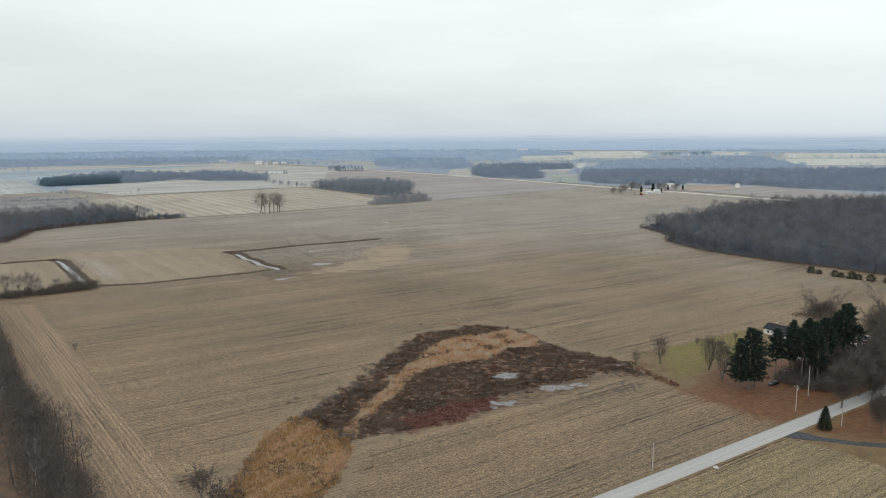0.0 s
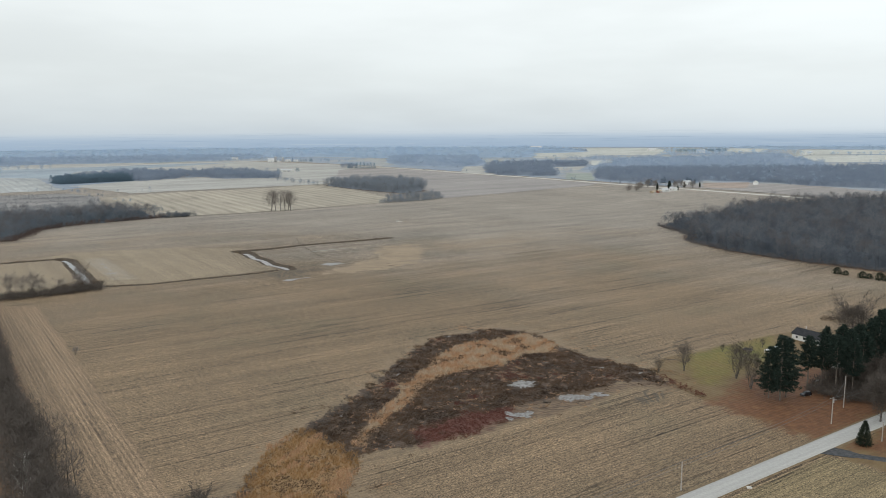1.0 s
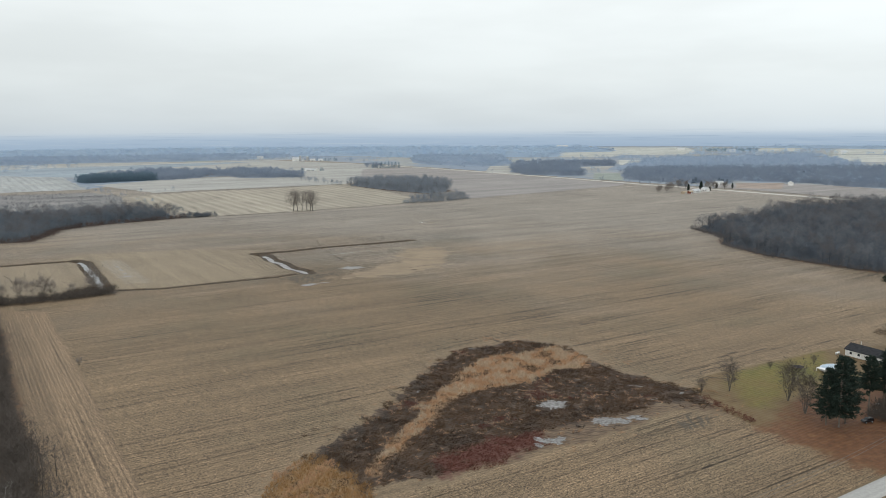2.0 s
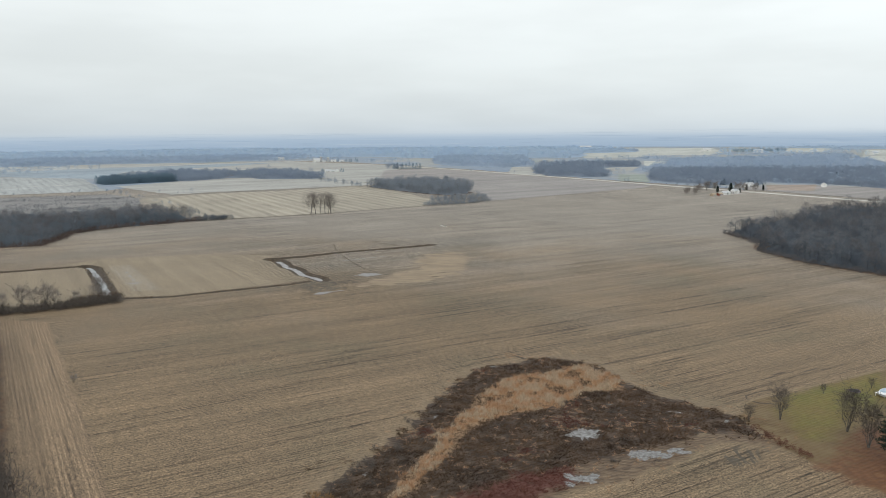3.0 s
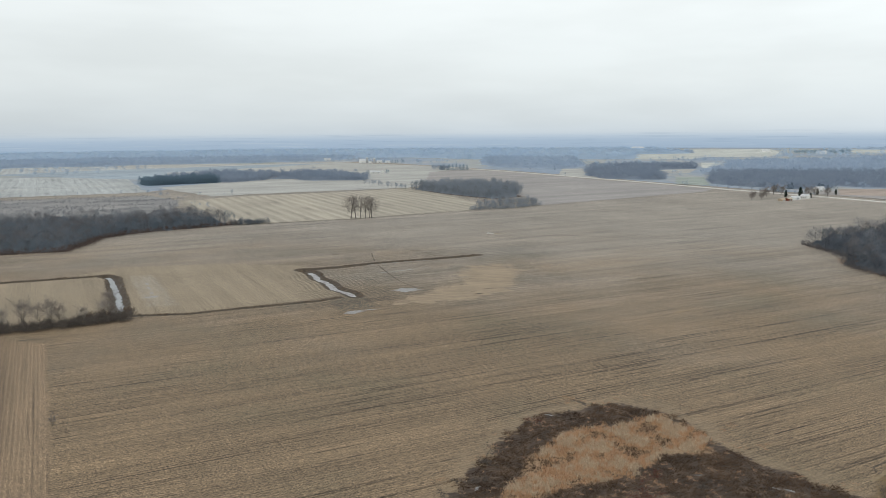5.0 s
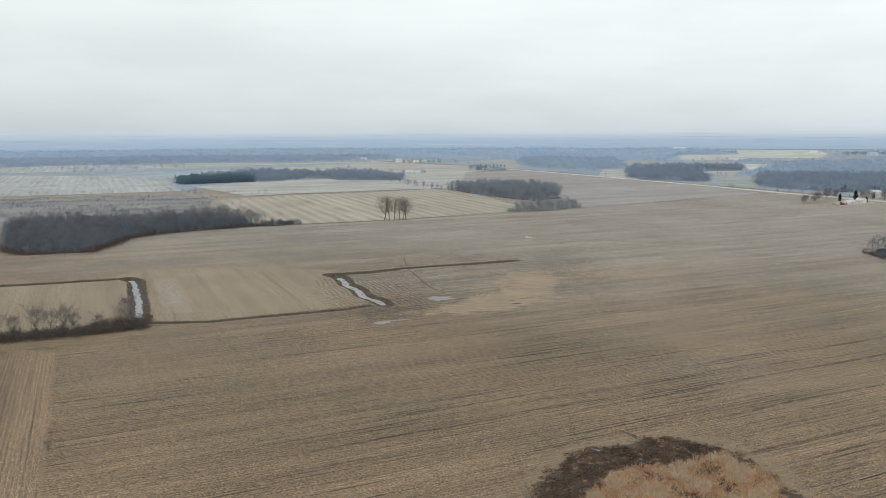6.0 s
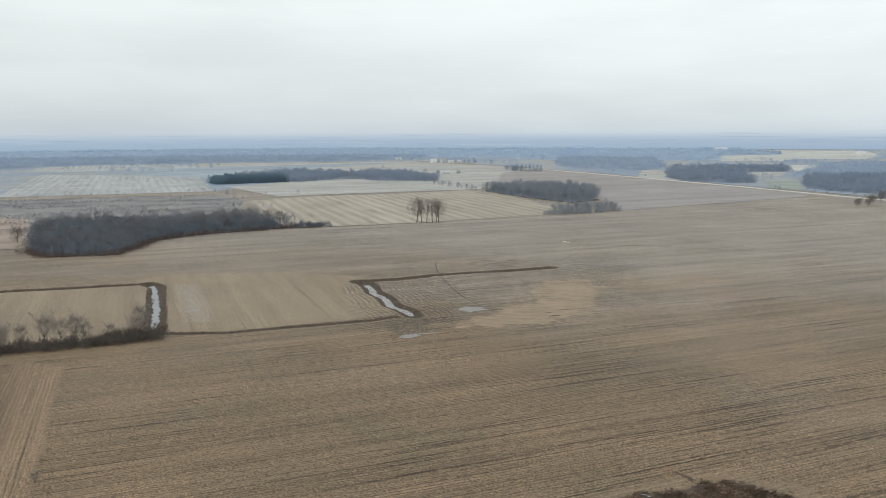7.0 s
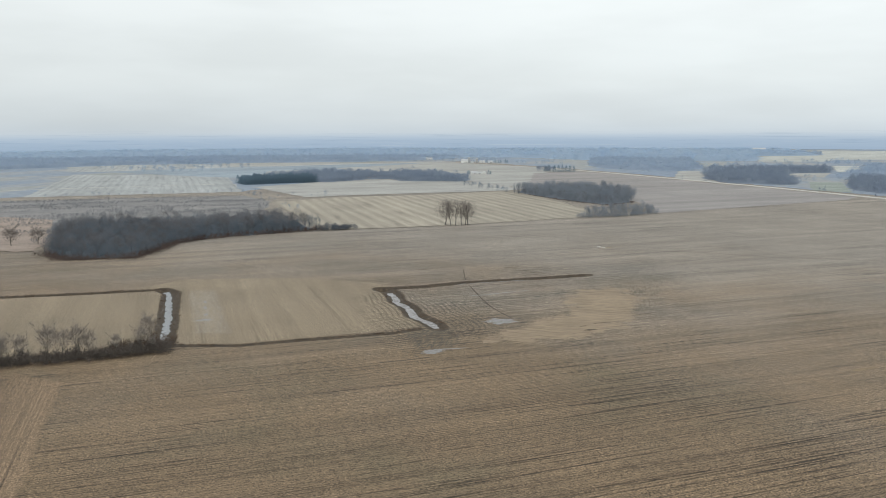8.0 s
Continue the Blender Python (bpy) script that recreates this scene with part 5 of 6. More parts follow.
def channel_water(line, half, z, seed, mat=ice_mat):
    rng = np.random.default_rng(seed)
    verts, faces = [], []
    pts = []
    for a, c in zip(line, line[1:]):
        n = max(1, int(math.dist(a, c) / 3))
        pts += [(a[0] + (c[0] - a[0]) * i / n, a[1] + (c[1] - a[1]) * i / n) for i in range(n)]
    for i, q in enumerate(pts):
        e, s = pts[min(i + 1, len(pts) - 1)], pts[max(i - 1, 0)]
        d = Vector((e[0] - s[0], e[1] - s[1])).normalized()
        for sg in (-1, 1):
            w = half * rng.uniform(0.45, 1.2)
            verts.append((q[0] - d.y * w * sg, q[1] + d.x * w * sg, z))
    for i in range(len(pts) - 1):
        faces.append((2 * i, 2 * i + 2, 2 * i + 3, 2 * i + 1))
    return tagged(new("water", mesh_np("water", verts, faces, [mat])), "strip of pale icy water lying in the ditch", "water", kind="structure")


creek_mat, nt, b = material("pale_grey_creek_ice", 0.4, 0.4)
f = n_noise(nt, n_pos(nt), 0.5, 5, 0.7)
put(nt, b.inputs["Base Color"], n_ramp(nt, f, [(0.38, (0.10, 0.085, 0.075)), (0.5, (0.24, 0.225, 0.22)), (0.62, (0.36, 0.35, 0.35))]))
channel_water([(-318, 628), (-311, 622), (-274, 568), (-245, 522)], 2.2, -1.12, 1)
channel_water(CREEK[1:], 2.6, -1.1, 2, creek_mat)
channel_water([(-142, 700), (-120, 714), (-96, 728)], 0.8, -0.75, 3, muddy_mat)

# ---- yard trees ----
t = leafless("bare_tree", spot(99.3, 331.4), 401, "small leafless tree standing on the lawn", "yard trees", h=12.5, spread=3.9, trunk_r=0.11, limbs=8, subs=4, twig_n=7, first=0.22, twig_w=0.07, stems=5, fill=900, fill_w=0.07)
t2 = leafless("bare_tree", spot(117.9, 321.0), 402, "leafless tree with upright limbs on leaf litter", "yard trees", h=15.5, spread=4.3, trunk_r=0.12, limbs=9, subs=4, twig_n=7, first=0.18, twig_w=0.075, stems=6, fill=1500, fill_w=0.08)
stand(t2, 118.8, 307.6, 130, 1.0)
stand(t, 88, 329.8, 70, 0.5)
stand(t, 125.6, 360, 200, 0.32)
stand(t, 147.0, 367.3, 100, 0.35)
sown("undergrowth", scatter([(138, 304), (146, 293), (158, 290), (178, 302), (200, 318), (215, 340), (190, 348), (158, 326)], 1.35, 102, ragged=3), brush_kinds, [twigs, twigs], "dark leafless undergrowth beneath the pines", "brush", 103, (0.5, 1.35))
sown("brush_pile", scatter([(198, 418), (208, 416), (212, 424), (203, 427)], 1.2, 104), brush_kinds, [weeds, weeds], "pile of cut brown brush beyond the house", "brush pile", 105, (0.25, 0.5))
edge_brush("lawn_brush", [(87, 322), (92, 310), (97, 298)], 1.2, 0.3, 101, [redweeds, redweeds], "low rust-brown brush at the lawn's corner", (0.3, 0.55))
edge_brush("roadside_brush", [(146, 292), (160, 303), (176, 314), (200, 332)], 4.0, 0.8, 98, [twigs, twigs], "low leafless brush under the roadside trees", (0.5, 1.0))
big = leafless("bare_tree", spot(197.5, 384.0), 403, "large spreading leafless tree beside the house", "yard trees", h=17, spread=10.0, trunk_r=0.5, limbs=14, subs=9, twig_n=12, first=0.2, twig_w=0.09, fill=4000, fill_w=0.09)
stand(big, 212, 356, 100, 0.95)
stand(big, 226, 372, 220, 1.0)
stand(big, 205, 335, 310, 0.85)
road_tree = leafless("bare_tree", spot(150.8, 272.2), 404, "leafless roadside tree over brown leaf litter", "roadside trees", h=17.5, spread=6.2, trunk_r=0.3, limbs=12, subs=7, twig_n=10, first=0.18, twig_w=0.09, fill=4200, fill_w=0.11)
for i, (x, y, s) in enumerate([(164.7, 286.2, 0.95), (166, 279, 0.75), (176, 285, 1.0), (152, 248, 0.8), (188, 312, 1.05), (182, 272, 0.9), (205, 300, 1.0), (172, 318, 0.9), (160, 302, 0.7), (170, 298, 0.9), (178, 304, 1.0), (186, 300, 0.85), (194, 308, 1.05), (196, 322, 1.1), (203, 326, 1.0), (212, 318, 1.0), (210, 340, 1.1), (190, 286, 0.9), (198, 292, 1.0), (214, 304, 1.0), (222, 330, 1.1), (170, 266, 0.8), (232, 345, 1.1), (220, 316, 1.0)]):
    stand(road_tree, x, y, 70 * i, s)


def pine_tree(seed, x, y, h, spread, label, bare=0.3):
    wood, leaf = pine(seed, h, spread, 0.32, bare, 70, 0.26)
    t = thing("pine_tree", spot(x, y), label, "tree", "pines by the house")
    part("trunk", wood.mesh("trunk", pine_bark), None, t)
    part("crown", leaf.mesh("crown", needles), None, t, "dark green needles")
    return t


pA = pine_tree(410, 124.8, 294.5, 25.5, 6.6, "tall dark green pine with low branches", 0.18)
pine_tree(411, 141.0, 307.3, 22, 4.3, "slender dark pine with a bare lower trunk", 0.42)
pC = pine_tree(412, 150.0, 303.0, 23, 5.4, "tall pine with a bare lower trunk in a grove", 0.5)
pD = pine_tree(413, 172.0, 316.0, 30, 6.2, "tall pine with a bare lower trunk in a grove", 0.38)
stand(pA, 128.5, 298.0, 120, 0.92)
stand(pA, 121.5, 297.0, 240, 0.8)
for i, (x, y, s) in enumerate([(156, 307, 0.95), (163, 309, 1.0), (159, 318, 0.9), (167, 321, 1.0), (151, 313, 0.92), (176, 326, 1.05), (183, 331, 1.05), (178, 313, 0.95), (147, 309, 0.85), (163, 326, 0.9), (155, 300, 0.85)]):
    stand(pC if i % 2 else pD, x, y, 50 * i, s if i % 2 else s * 0.86)
cs = thing("conifer", spot(134.5, 252.1), "single dark green cone-shaped conifer by the road", "tree")
part("crown", cone_shrub(420, 8.0, 2.6, 3600, 0.72, 0.17).mesh("crown", cedar), None, cs)
bmt = cyl(bmesh.new(), (0, 0, -0.2), (0, 0, 2.0), 0.18, 0.12)
part("trunk", bmt, pine_bark, cs)
sh = thing("evergreen_shrub", spot(274.4, 555.8), "round dark evergreen shrub in a row", "shrub", "row of evergreen shrubs")
part("crown", cone_shrub(421, 4.6, 3.4, 1500, 0.7, 0.35, True).mesh("crown", cedar), None, sh)
bmt = cyl(bmesh.new(), (0, 0, -0.2), (0, 0, 1.5), 0.15, 0.1)
part("trunk", bmt, pine_bark, sh)
for i, (x, y, s) in enumerate([(278, 551, 0.7), (284.5, 541, 0.95), (287.5, 537.5, 0.75), (292, 532, 1.1), (295, 528, 0.8), (300.5, 522.5, 1.0), (307, 514, 0.9), (314, 506, 1.0), (320, 499, 0.9)]):
    stand(sh, x, y, 47 * i, s)

# ---- cottonwood clump, lone trees, hedge ----
clump = leafless("cottonwood_tree", spot(-235.7, 1010), 430, "tall leafless cottonwood in a clump between fields", "cottonwood clump", mats=(clump_bark, clump_twigs), fill=1500, fill_w=0.10, h=29, spread=10.5, trunk_r=0.6, limbs=17, subs=7, twig_n=9, first=0.2, twig_w=0.12, upright=1.35)
tall = leafless("cottonwood_tree", spot(-224.4, 1012.5), 431, "slim tall leafless cottonwood in a clump", "cottonwood clump", mats=(clump_bark, clump_twigs), fill=800, fill_w=0.10, h=29, spread=6.0, trunk_r=0.45, limbs=16, subs=6, twig_n=9, first=0.2, twig_w=0.12, upright=1.8)
stand(tall, -229.5, 1011, 80, 0.97)
stand(tall, -218, 1014, 190, 1.0)
stand(clump, -211, 1016, 140, 0.92)
stand(tall, -215, 1019, 300, 0.93)
lone = leafless("bare_tree", spot(-573, 766), 432, "lone leafless tree at the field's edge", "lone field trees", mats=(bark, clump_twigs), fill=900, fill_w=0.18, h=17, spread=7.5, trunk_r=0.35, limbs=11, subs=6, twig_n=10, first=0.2, twig_w=0.18)
stand(lone, -556, 779, 120, 0.9)
stand(lone, -590, 760, 40, 0.7)
hedge_tree = leafless("hedge_tree", spot(-295, 474), 433, "leafless grey tree in a field hedge", "hedge trees", mats=(bark, clump_twigs), h=13, spread=4.6, trunk_r=0.16, limbs=9, subs=5, twig_n=9, first=0.1, twig_w=0.08, fill=900, fill_w=0.085)
hedge_tree2 = leafless("hedge_tree", spot(-285.7, 477), 434, "leafless many-stemmed tree in a field hedge", "hedge trees", mats=(bark, clump_twigs), h=12, spread=3.6, trunk_r=0.10, limbs=8, subs=5, twig_n=9, first=0.1, twig_w=0.08, fill=900, fill_w=0.085, stems=3)
for i, (x, y, s) in enumerate([(-279.6, 486, 1.0), (-273, 487, 0.85), (-268, 492, 1.0), (-264, 494, 0.7), (-250, 517, 1.0), (-247, 508, 0.7), (-254, 500, 0.6), (-240, 507, 0.5),
                               (-302, 468, 1.0), (-310, 462, 1.1), (-291, 470, 0.8), (-318, 455, 1.0), (-328, 450, 0.9), (-338, 440, 1.1)]):
    stand(hedge_tree if i % 2 else hedge_tree2, x, y, 61 * i, s * 1.22)
edge_brush("hedge_brush", [(-345, 432), (-300, 462), (-279, 476), (-266, 485), (-252, 495), (-233, 509)], 3.2, 0.17, 88, [weeds, twigs], "thick dark brush along the hedge line", (0.6, 1.6))
edge_brush("hedge_brush", [(-258, 500), (-247, 519), (-243, 525)], 2.4, 0.3, 89, [twigs, weeds], "grey-brown brush where hedge and ditch meet", (0.6, 1.3))

# field-side thicket along the western edge
rng = np.random.default_rng(90)
thicket = []
for k in np.arange(0, 1.0, 0.004):
    x, y = -78 - 172 * k, 168 + 250 * k
    for r in range(2):
        thicket.append((x - abs(rng.normal(0, 1)) * 6 - 1.5, y - abs(rng.normal(0, 1)) * 4))
thicket_kinds = [joined(*crown_tree(140 + i, 7.5 + i, 3.4, 210, 0.12, 6, 0.05)) for i in range(4)]
for k in np.arange(0, 0.42, 0.006):
    x, y = -78 - 172 * k, 168 + 250 * k
    thicket.append((x - 2 + rng.normal(0, 2.5), y + rng.normal(0, 2.5)))
sown("thicket", np.array(thicket), thicket_kinds, [twigs, twigs], "dense grey leafless thicket along the field edge", "brush", 91, (0.55, 1.4))
pale_tree = leafless("pale_tree", spot(-164, 270), 440, "dead tree with pale grey bark in the thicket", "pale dead trees", mats=(pale_bark, pale_bark), fill=60, fill_w=0.05, h=13, spread=3.5, trunk_r=0.16, limbs=9, subs=5, twig_n=3, first=0.3, twig_w=0.06)
for i, (x, y, s) in enumerate([(-160, 262, 0.8), (-122, 217, 0.8), (-118, 208, 0.75), (-128, 226, 0.7), (-190, 310, 0.7)]):
    stand(pale_tree, x, y, 70 * i, s)
hb = leafless("bare_shrub", spot(-68, 203), 441, "many-stemmed leafless shrub at the edge of the tall grass", fill=500, fill_w=0.06, h=7.5, spread=3.2, trunk_r=0.06, limbs=8, subs=6, twig_n=12, first=0.08, twig_w=0.09, stems=5)
stand(hb, -62, 197, 140, 0.9)
leafless("bare_shrub", spot(-175.8, 357.2), 442, "single small leafless bush standing in the stubble", fill=160, fill_w=0.06, h=3.4, spread=1.5, trunk_r=0.05, limbs=8, subs=5, twig_n=8, first=0.1, twig_w=0.06, stems=3, mats=(bark, clump_twigs))


# ---- buildings ----
def building(name, label, x, y, turn, length, width, eave, rise, walls, roof_mat, windows=0, door=True, chimney=False, overhang=0.5, category="house"):
    """A gabled building: walls, roof slabs, windows with frames, door, chimney. Length runs along its own x."""
    t = thing(name, spot(x, y, turn), label, category)
    L, W = length / 2, width / 2
    bm = bmesh.new()
    low = [bm.verts.new(v) for v in ((-L, -W, -0.3), (L, -W, -0.3), (L, W, -0.3), (-L, W, -0.3))]
    top = [bm.verts.new(v) for v in ((-L, -W, eave), (L, -W, eave), (L, W, eave), (-L, W, eave))]
    g1, g2 = bm.verts.new((-L, 0, eave + rise)), bm.verts.new((L, 0, eave + rise))
    for i in (0, 2):
        bm.faces.new((low[i], low[i + 1], top[i + 1], top[i]))
    bm.faces.new((low[1], low[2], top[2], g2, top[1]))
    bm.faces.new((low[3], low[0], top[0], g1, top[3]))
    bm.faces.new((top[0], top[1], g2, g1))
    bm.faces.new((top[2], top[3], g1, g2))
    part("wall", bm, walls, t)
    drop = overhang * rise / W
    bm = bmesh.new()
    prof = [(-W - overhang, eave - drop + 0.02), (0, eave + rise + 0.02), (W + overhang, eave - drop + 0.02),
            (W + overhang, eave - drop + 0.24), (0, eave + rise + 0.26), (-W - overhang, eave - drop + 0.24)]
    ends = [[bm.verts.new((sx * (L + overhang), py, pz)) for py, pz in prof] for sx in (-1, 1)]
    for i in range(6):
        j = (i + 1) % 6
        bm.faces.new((ends[0][i], ends[0][j], ends[1][j], ends[1][i]))
    for e in ends:
        bm.faces.new((e[0], e[1], e[4], e[5]))
        bm.faces.new((e[1], e[2], e[3], e[4]))
    bmesh.ops.recalc_face_normals(bm, faces=bm.faces[:])
    part("roof", bm, roof_mat, t)
    for s in (-1, 1):
        for i in range(windows):
            wx = -L + length * (i + 0.7) / (windows + 0.4)
            f = part("window", boxed(wx - 0.65, s * W - 0.04, 0.9, wx + 0.65, s * W + 0.05, 2.2, bevel=0.02), white_paint, t)
            part("pane", boxed(wx - 0.55, s * (W + 0.055) - 0.012, 1.0, wx + 0.55, s * (W + 0.055) + 0.012, 2.1), glass_mat, f, "dark window glass")
    if door:
        dw, dh = (0.5, 2.05) if category == "house" else (1.8, min(3.2, eave - 0.3))
        d = part("door", boxed(-dw + 0.5, -W - 0.06, 0.0, dw + 0.5, -W + 0.02, dh, bevel=0.02), steel, t, "grey door")
        part("handle", boxed(dw + 0.3, -W - 0.12, 1.0, dw + 0.36, -W - 0.06, 1.15), wire_mat, d)
    if chimney:
        part("chimney", boxed(-L * 0.3, -0.4, eave + rise - 0.8, -L * 0.3 + 0.8, 0.4, eave + rise + 1.2, bevel=0.03), red_barn, t, "brick chimney")
    return t


house = building("house", "low white house with a dark shingle roof behind pines", 176.5, 376, -60, 21, 8.5, 2.9, 2.1, concrete_white, shingles, 5)
building("shed", "long low building with a pale grey metal roof", 192, 371, -55, 15, 7.0, 2.6, 1.3, concrete_white, grey_metal, 2, category="shed")
building("house", "white house glimpsed between pine trunks", 171, 336, 35, 14, 8, 2.8, 1.9, concrete_white, grey_metal, 4)
building("garage", "white garage with a pale roof among bare trees", 205, 358, 35, 9, 7, 2.7, 1.8, concrete_white, grey_metal, 1, category="garage")
# farm by the far road
building("barn", "long white barn at a distant farm", 352, 1300, 40, 18, 9, 3.4, 2.0, concrete_white, grey_metal, 5, category="barn")
building("house", "white farmhouse beside a distant barn", 374, 1322, -50, 11, 8, 4.0, 2.4, concrete_white, grey_metal, 3)
building("shed", "low tan shed at a distant farm", 327, 1273, 40, 9, 6, 2.6, 1.4, tan_wall, tan_wall, 0, category="shed")
building("shed", "low red shed at a distant farm", 338, 1280, 40, 8, 6, 2.8, 1.5, red_barn, tan_wall, 0, category="shed")
strip("farm_lane", [(322, 1266), (345, 1284), (368, 1306), (395, 1330), (412, 1342)], 5.0, 0.10, gravel_mat, "pale gravel lane at a distant farm", "lane", 0.03)
FARMS = [(-609, 2621, 20, 20, 14, 8, 5, "white barn in a far farmstead"),
         (-585, 2628, 110, 15, 10, 5, 3, "white barn in a far farmstead"),
         (-556, 2640, 20, 17, 9, 5, 3, "white machine shed in a far farmstead"),
         (-532, 2652, 20, 14, 9, 4, 3, "white farmhouse in a far farmstead"),
         (-432, 2000, 10, 15, 8, 4, 3, "white farmhouse at a far farm"),
         (-410, 2004, 100, 11, 9, 4, 3, "white barn at a far farm")]
FARMS += [(-418, 1992, 10, 9, 7, 4, 2, "pale shed at a far farm"),
         (-81, 2345, 20, 20, 10, 5, 4, "white barn before far woods"),
         (-60, 2352, 20, 11, 8, 4, 3, "white house before far woods"),
         (-268, 2160, 20, 9, 7, 4, 3, "white house beside far evergreens"),
         (-800, 2870, 30, 22, 12, 6, 3, "white barn far across the plain"),
         (684, 1600, 30, 16, 10, 5, 3, "white house near far woods")]
FARMS += [(562, 1450, 70, 13, 9, 5, 3, "pale house near far woods"),
         (655, 1590, 20, 15, 9, 5, 3, "pale house near far woods"),
         (762, 1600, 40, 18, 10, 4, 3, "white house at a wood's edge"),
         (437, 1457, 20, 15, 9, 5, 3, "white house beside the far road"),
         (958, 3756, 20, 40, 16, 8, 4, "white barn on the far plain"),
         (1084, 3420, 20, 40, 16, 10, 5, "white barn on the far plain")]
FARMS += [(1407, 3100, 20, 34, 18, 9, 6, "white house on the far plain"),
         (1040, 2440, 40, 20, 12, 7, 4, "white house in a far clearing"),
         (440, 4100, 20, 60, 20, 14, 6, "long white barn far across the plain")]
for x, y, tn, ln, wd, e, r, lab in FARMS:
    building("farm_building", lab, x, y, tn, ln, wd, e, r, concrete_white, grey_metal, 3, category="building")
for i, (x, y, h) in enumerate([(-598, 2640, 17), (-574, 2645, 14)]):
    t = thing("silo", spot(x, y), "round grey grain silo in a far farmstead", "silo")
    part("wall", cyl(bmesh.new(), (0, 0, -0.2), (0, 0, h), 4, 4, 16), steel, t)
    part("roof", cyl(bmesh.new(), (0, 0, h), (0, 0, h + 2), 4.2, 0.4, 16), grey_metal, t)
sown("farm_trees", np.array([(-514, 2650), (-505, 2655), (-497, 2650), (-478, 2660), (-486, 2668), (-545, 2665), (-443, 1996), (-448, 2004), (-398, 1998), (-395, 2008), (-36, 2360), (-20, 2340)], float), SPRUCE, [far_needles, far_needles],
     "dark evergreens about far farmsteads", "trees", 57, (0.5, 0.75))
sown("farm_trees", np.array([(662, 1696), (672, 1700), (684, 1692), (696, 1694), (706, 1700), (461, 1487), (455, 1492), (404, 1507), (410, 1511), (441, 1470), (447, 1476), (362, 1440), (368, 1446), (375, 1441)], float), SPRUCE, [dusk_needles, dusk_needles],
     "dark evergreens before the woods by the far road", "trees", 58, (0.55, 0.85))
# trees about the farm
for i, (x, y, s) in enumerate([(318, 1335, 0.8), (325, 1345, 0.75), (306, 1300, 0.6), (298, 1310, 0.65), (385, 1345, 0.9), (400, 1360, 0.8), (415, 1352, 0.8), (345, 1380, 0.9), (360, 1390, 0.8), (290, 1290, 0.6)]):
    stand(lone, x, y, 41 * i, s)
fe = pine_tree(414, 372, 1338, 20, 4.5, "dark evergreen beside a distant barn", 0.08)
fe.scale = (0.8, 0.8, 0.8)
for i, (x, y, s) in enumerate([(384, 1330, 0.4), (412, 1388, 0.5), (352, 1342, 0.55), (440, 1390, 0.45)]):
    stand(fe, x, y, 77 * i, s)


# ---- poles and wires ----
def pole(x, y, h, label, arm=False, tank=False, turn=35):
    t = thing("utility_pole", spot(x, y, turn), label, "pole", "utility poles")
    part("post", cyl(bmesh.new(), (0, 0, -0.5), (0, 0, h), 0.20, 0.14, 10), pole_wood, t)
    if arm:
        a = part("crossarm", boxed(-0.06, -1.2, h - 0.7, 0.06, 1.2, h - 0.58, bevel=0.01), pole_wood, t)
        for k in (-1.05, -0.45, 0.45, 1.05):
            part("insulator", cyl(bmesh.new(), (0, k, h - 0.58), (0, k, h - 0.4), 0.06, 0.04, 8), porcelain, a)
    else:
        part("insulator", cyl(bmesh.new(), (0, 0, h), (0, 0, h + 0.22), 0.06, 0.04, 8), porcelain, t)
    if tank:
        part("transformer", cyl(bmesh.new(), (0.42, 0, h - 2.0), (0.42, 0, h - 1.0), 0.26, 0.26, 14), steel, t, "grey can transformer")
    return t


pole(65.5, 219.9, 8.6, "weathered wooden utility pole in the stubble")
pole(132.8, 270.5, 9.7, "weathered utility pole with a crossarm and transformer", True, True)
pole(145.0, 286.5, 12.0, "tall pale wooden utility pole among bare trees")
pole(141.8, 254.7, 7.0, "short wooden pole beside the driveway")
pole(-2.0, 172.0, 8.8, "weathered wooden utility pole in the stubble")
pole(200.0, 318.0, 9.8, "weathered utility pole among roadside trees", True)


def wire(a, c, sag, label="sagging overhead wire between utility poles"):
    cu = bpy.data.curves.new("overhead_wire", "CURVE")
    cu.dimensions, cu.bevel_depth, cu.bevel_resolution = "3D", 0.045, 1
    sp = cu.splines.new("POLY")
    n = 18
    sp.points.add(n)
    for i in range(n + 1):
        k = i / n
        sp.points[i].co = (a[0] + (c[0] - a[0]) * k, a[1] + (c[1] - a[1]) * k, a[2] + (c[2] - a[2]) * k - sag * 4 * k * (1 - k), 1)
    cu.materials.append(wire_mat)
    return tagged(new("overhead_wire", cu), label, "wire", "overhead wires")


for off, dz in ((0.0, 0.15), (0.0, -1.1)):
    wire((-2, 172, 8.8 + dz), (65.5, 219.9, 8.6 + dz), 0.9)
    wire((65.5, 219.9, 8.6 + dz), (132.8, 270.5, 9.4 + dz), 0.9)
    wire((132.8, 270.5, 9.4 + dz), (200, 318, 9.5 + dz), 0.9)
wire((132.8, 270.5, 8.6), (145, 286.5, 10.5), 0.4)

# ---- yard clutter ----
car = thing("car", spot(136.9, 299.5, 200), "black parked estate car on brown leaf litter", "car")
bm = bmesh.new()
side = [(-2.2, 0.35), (-2.25, 0.95), (-2.05, 1.1), (-1.75, 1.68), (0.35, 1.72), (1.0, 1.08), (2.1, 0.92), (2.25, 0.4)]
va = [[bm.verts.new((px, sy * (0.9 if pz < 1.2 else 0.72), pz)) for px, pz in side] for sy in (-1, 1)]
for i in range(8):
    j = (i + 1) % 8
    bm.faces.new((va[0][i], va[0][j], va[1][j], va[1][i]))
bm.faces.new(va[0][::-1])
bm.faces.new(va[1])
bmesh.ops.recalc_face_normals(bm, faces=bm.faces[:])
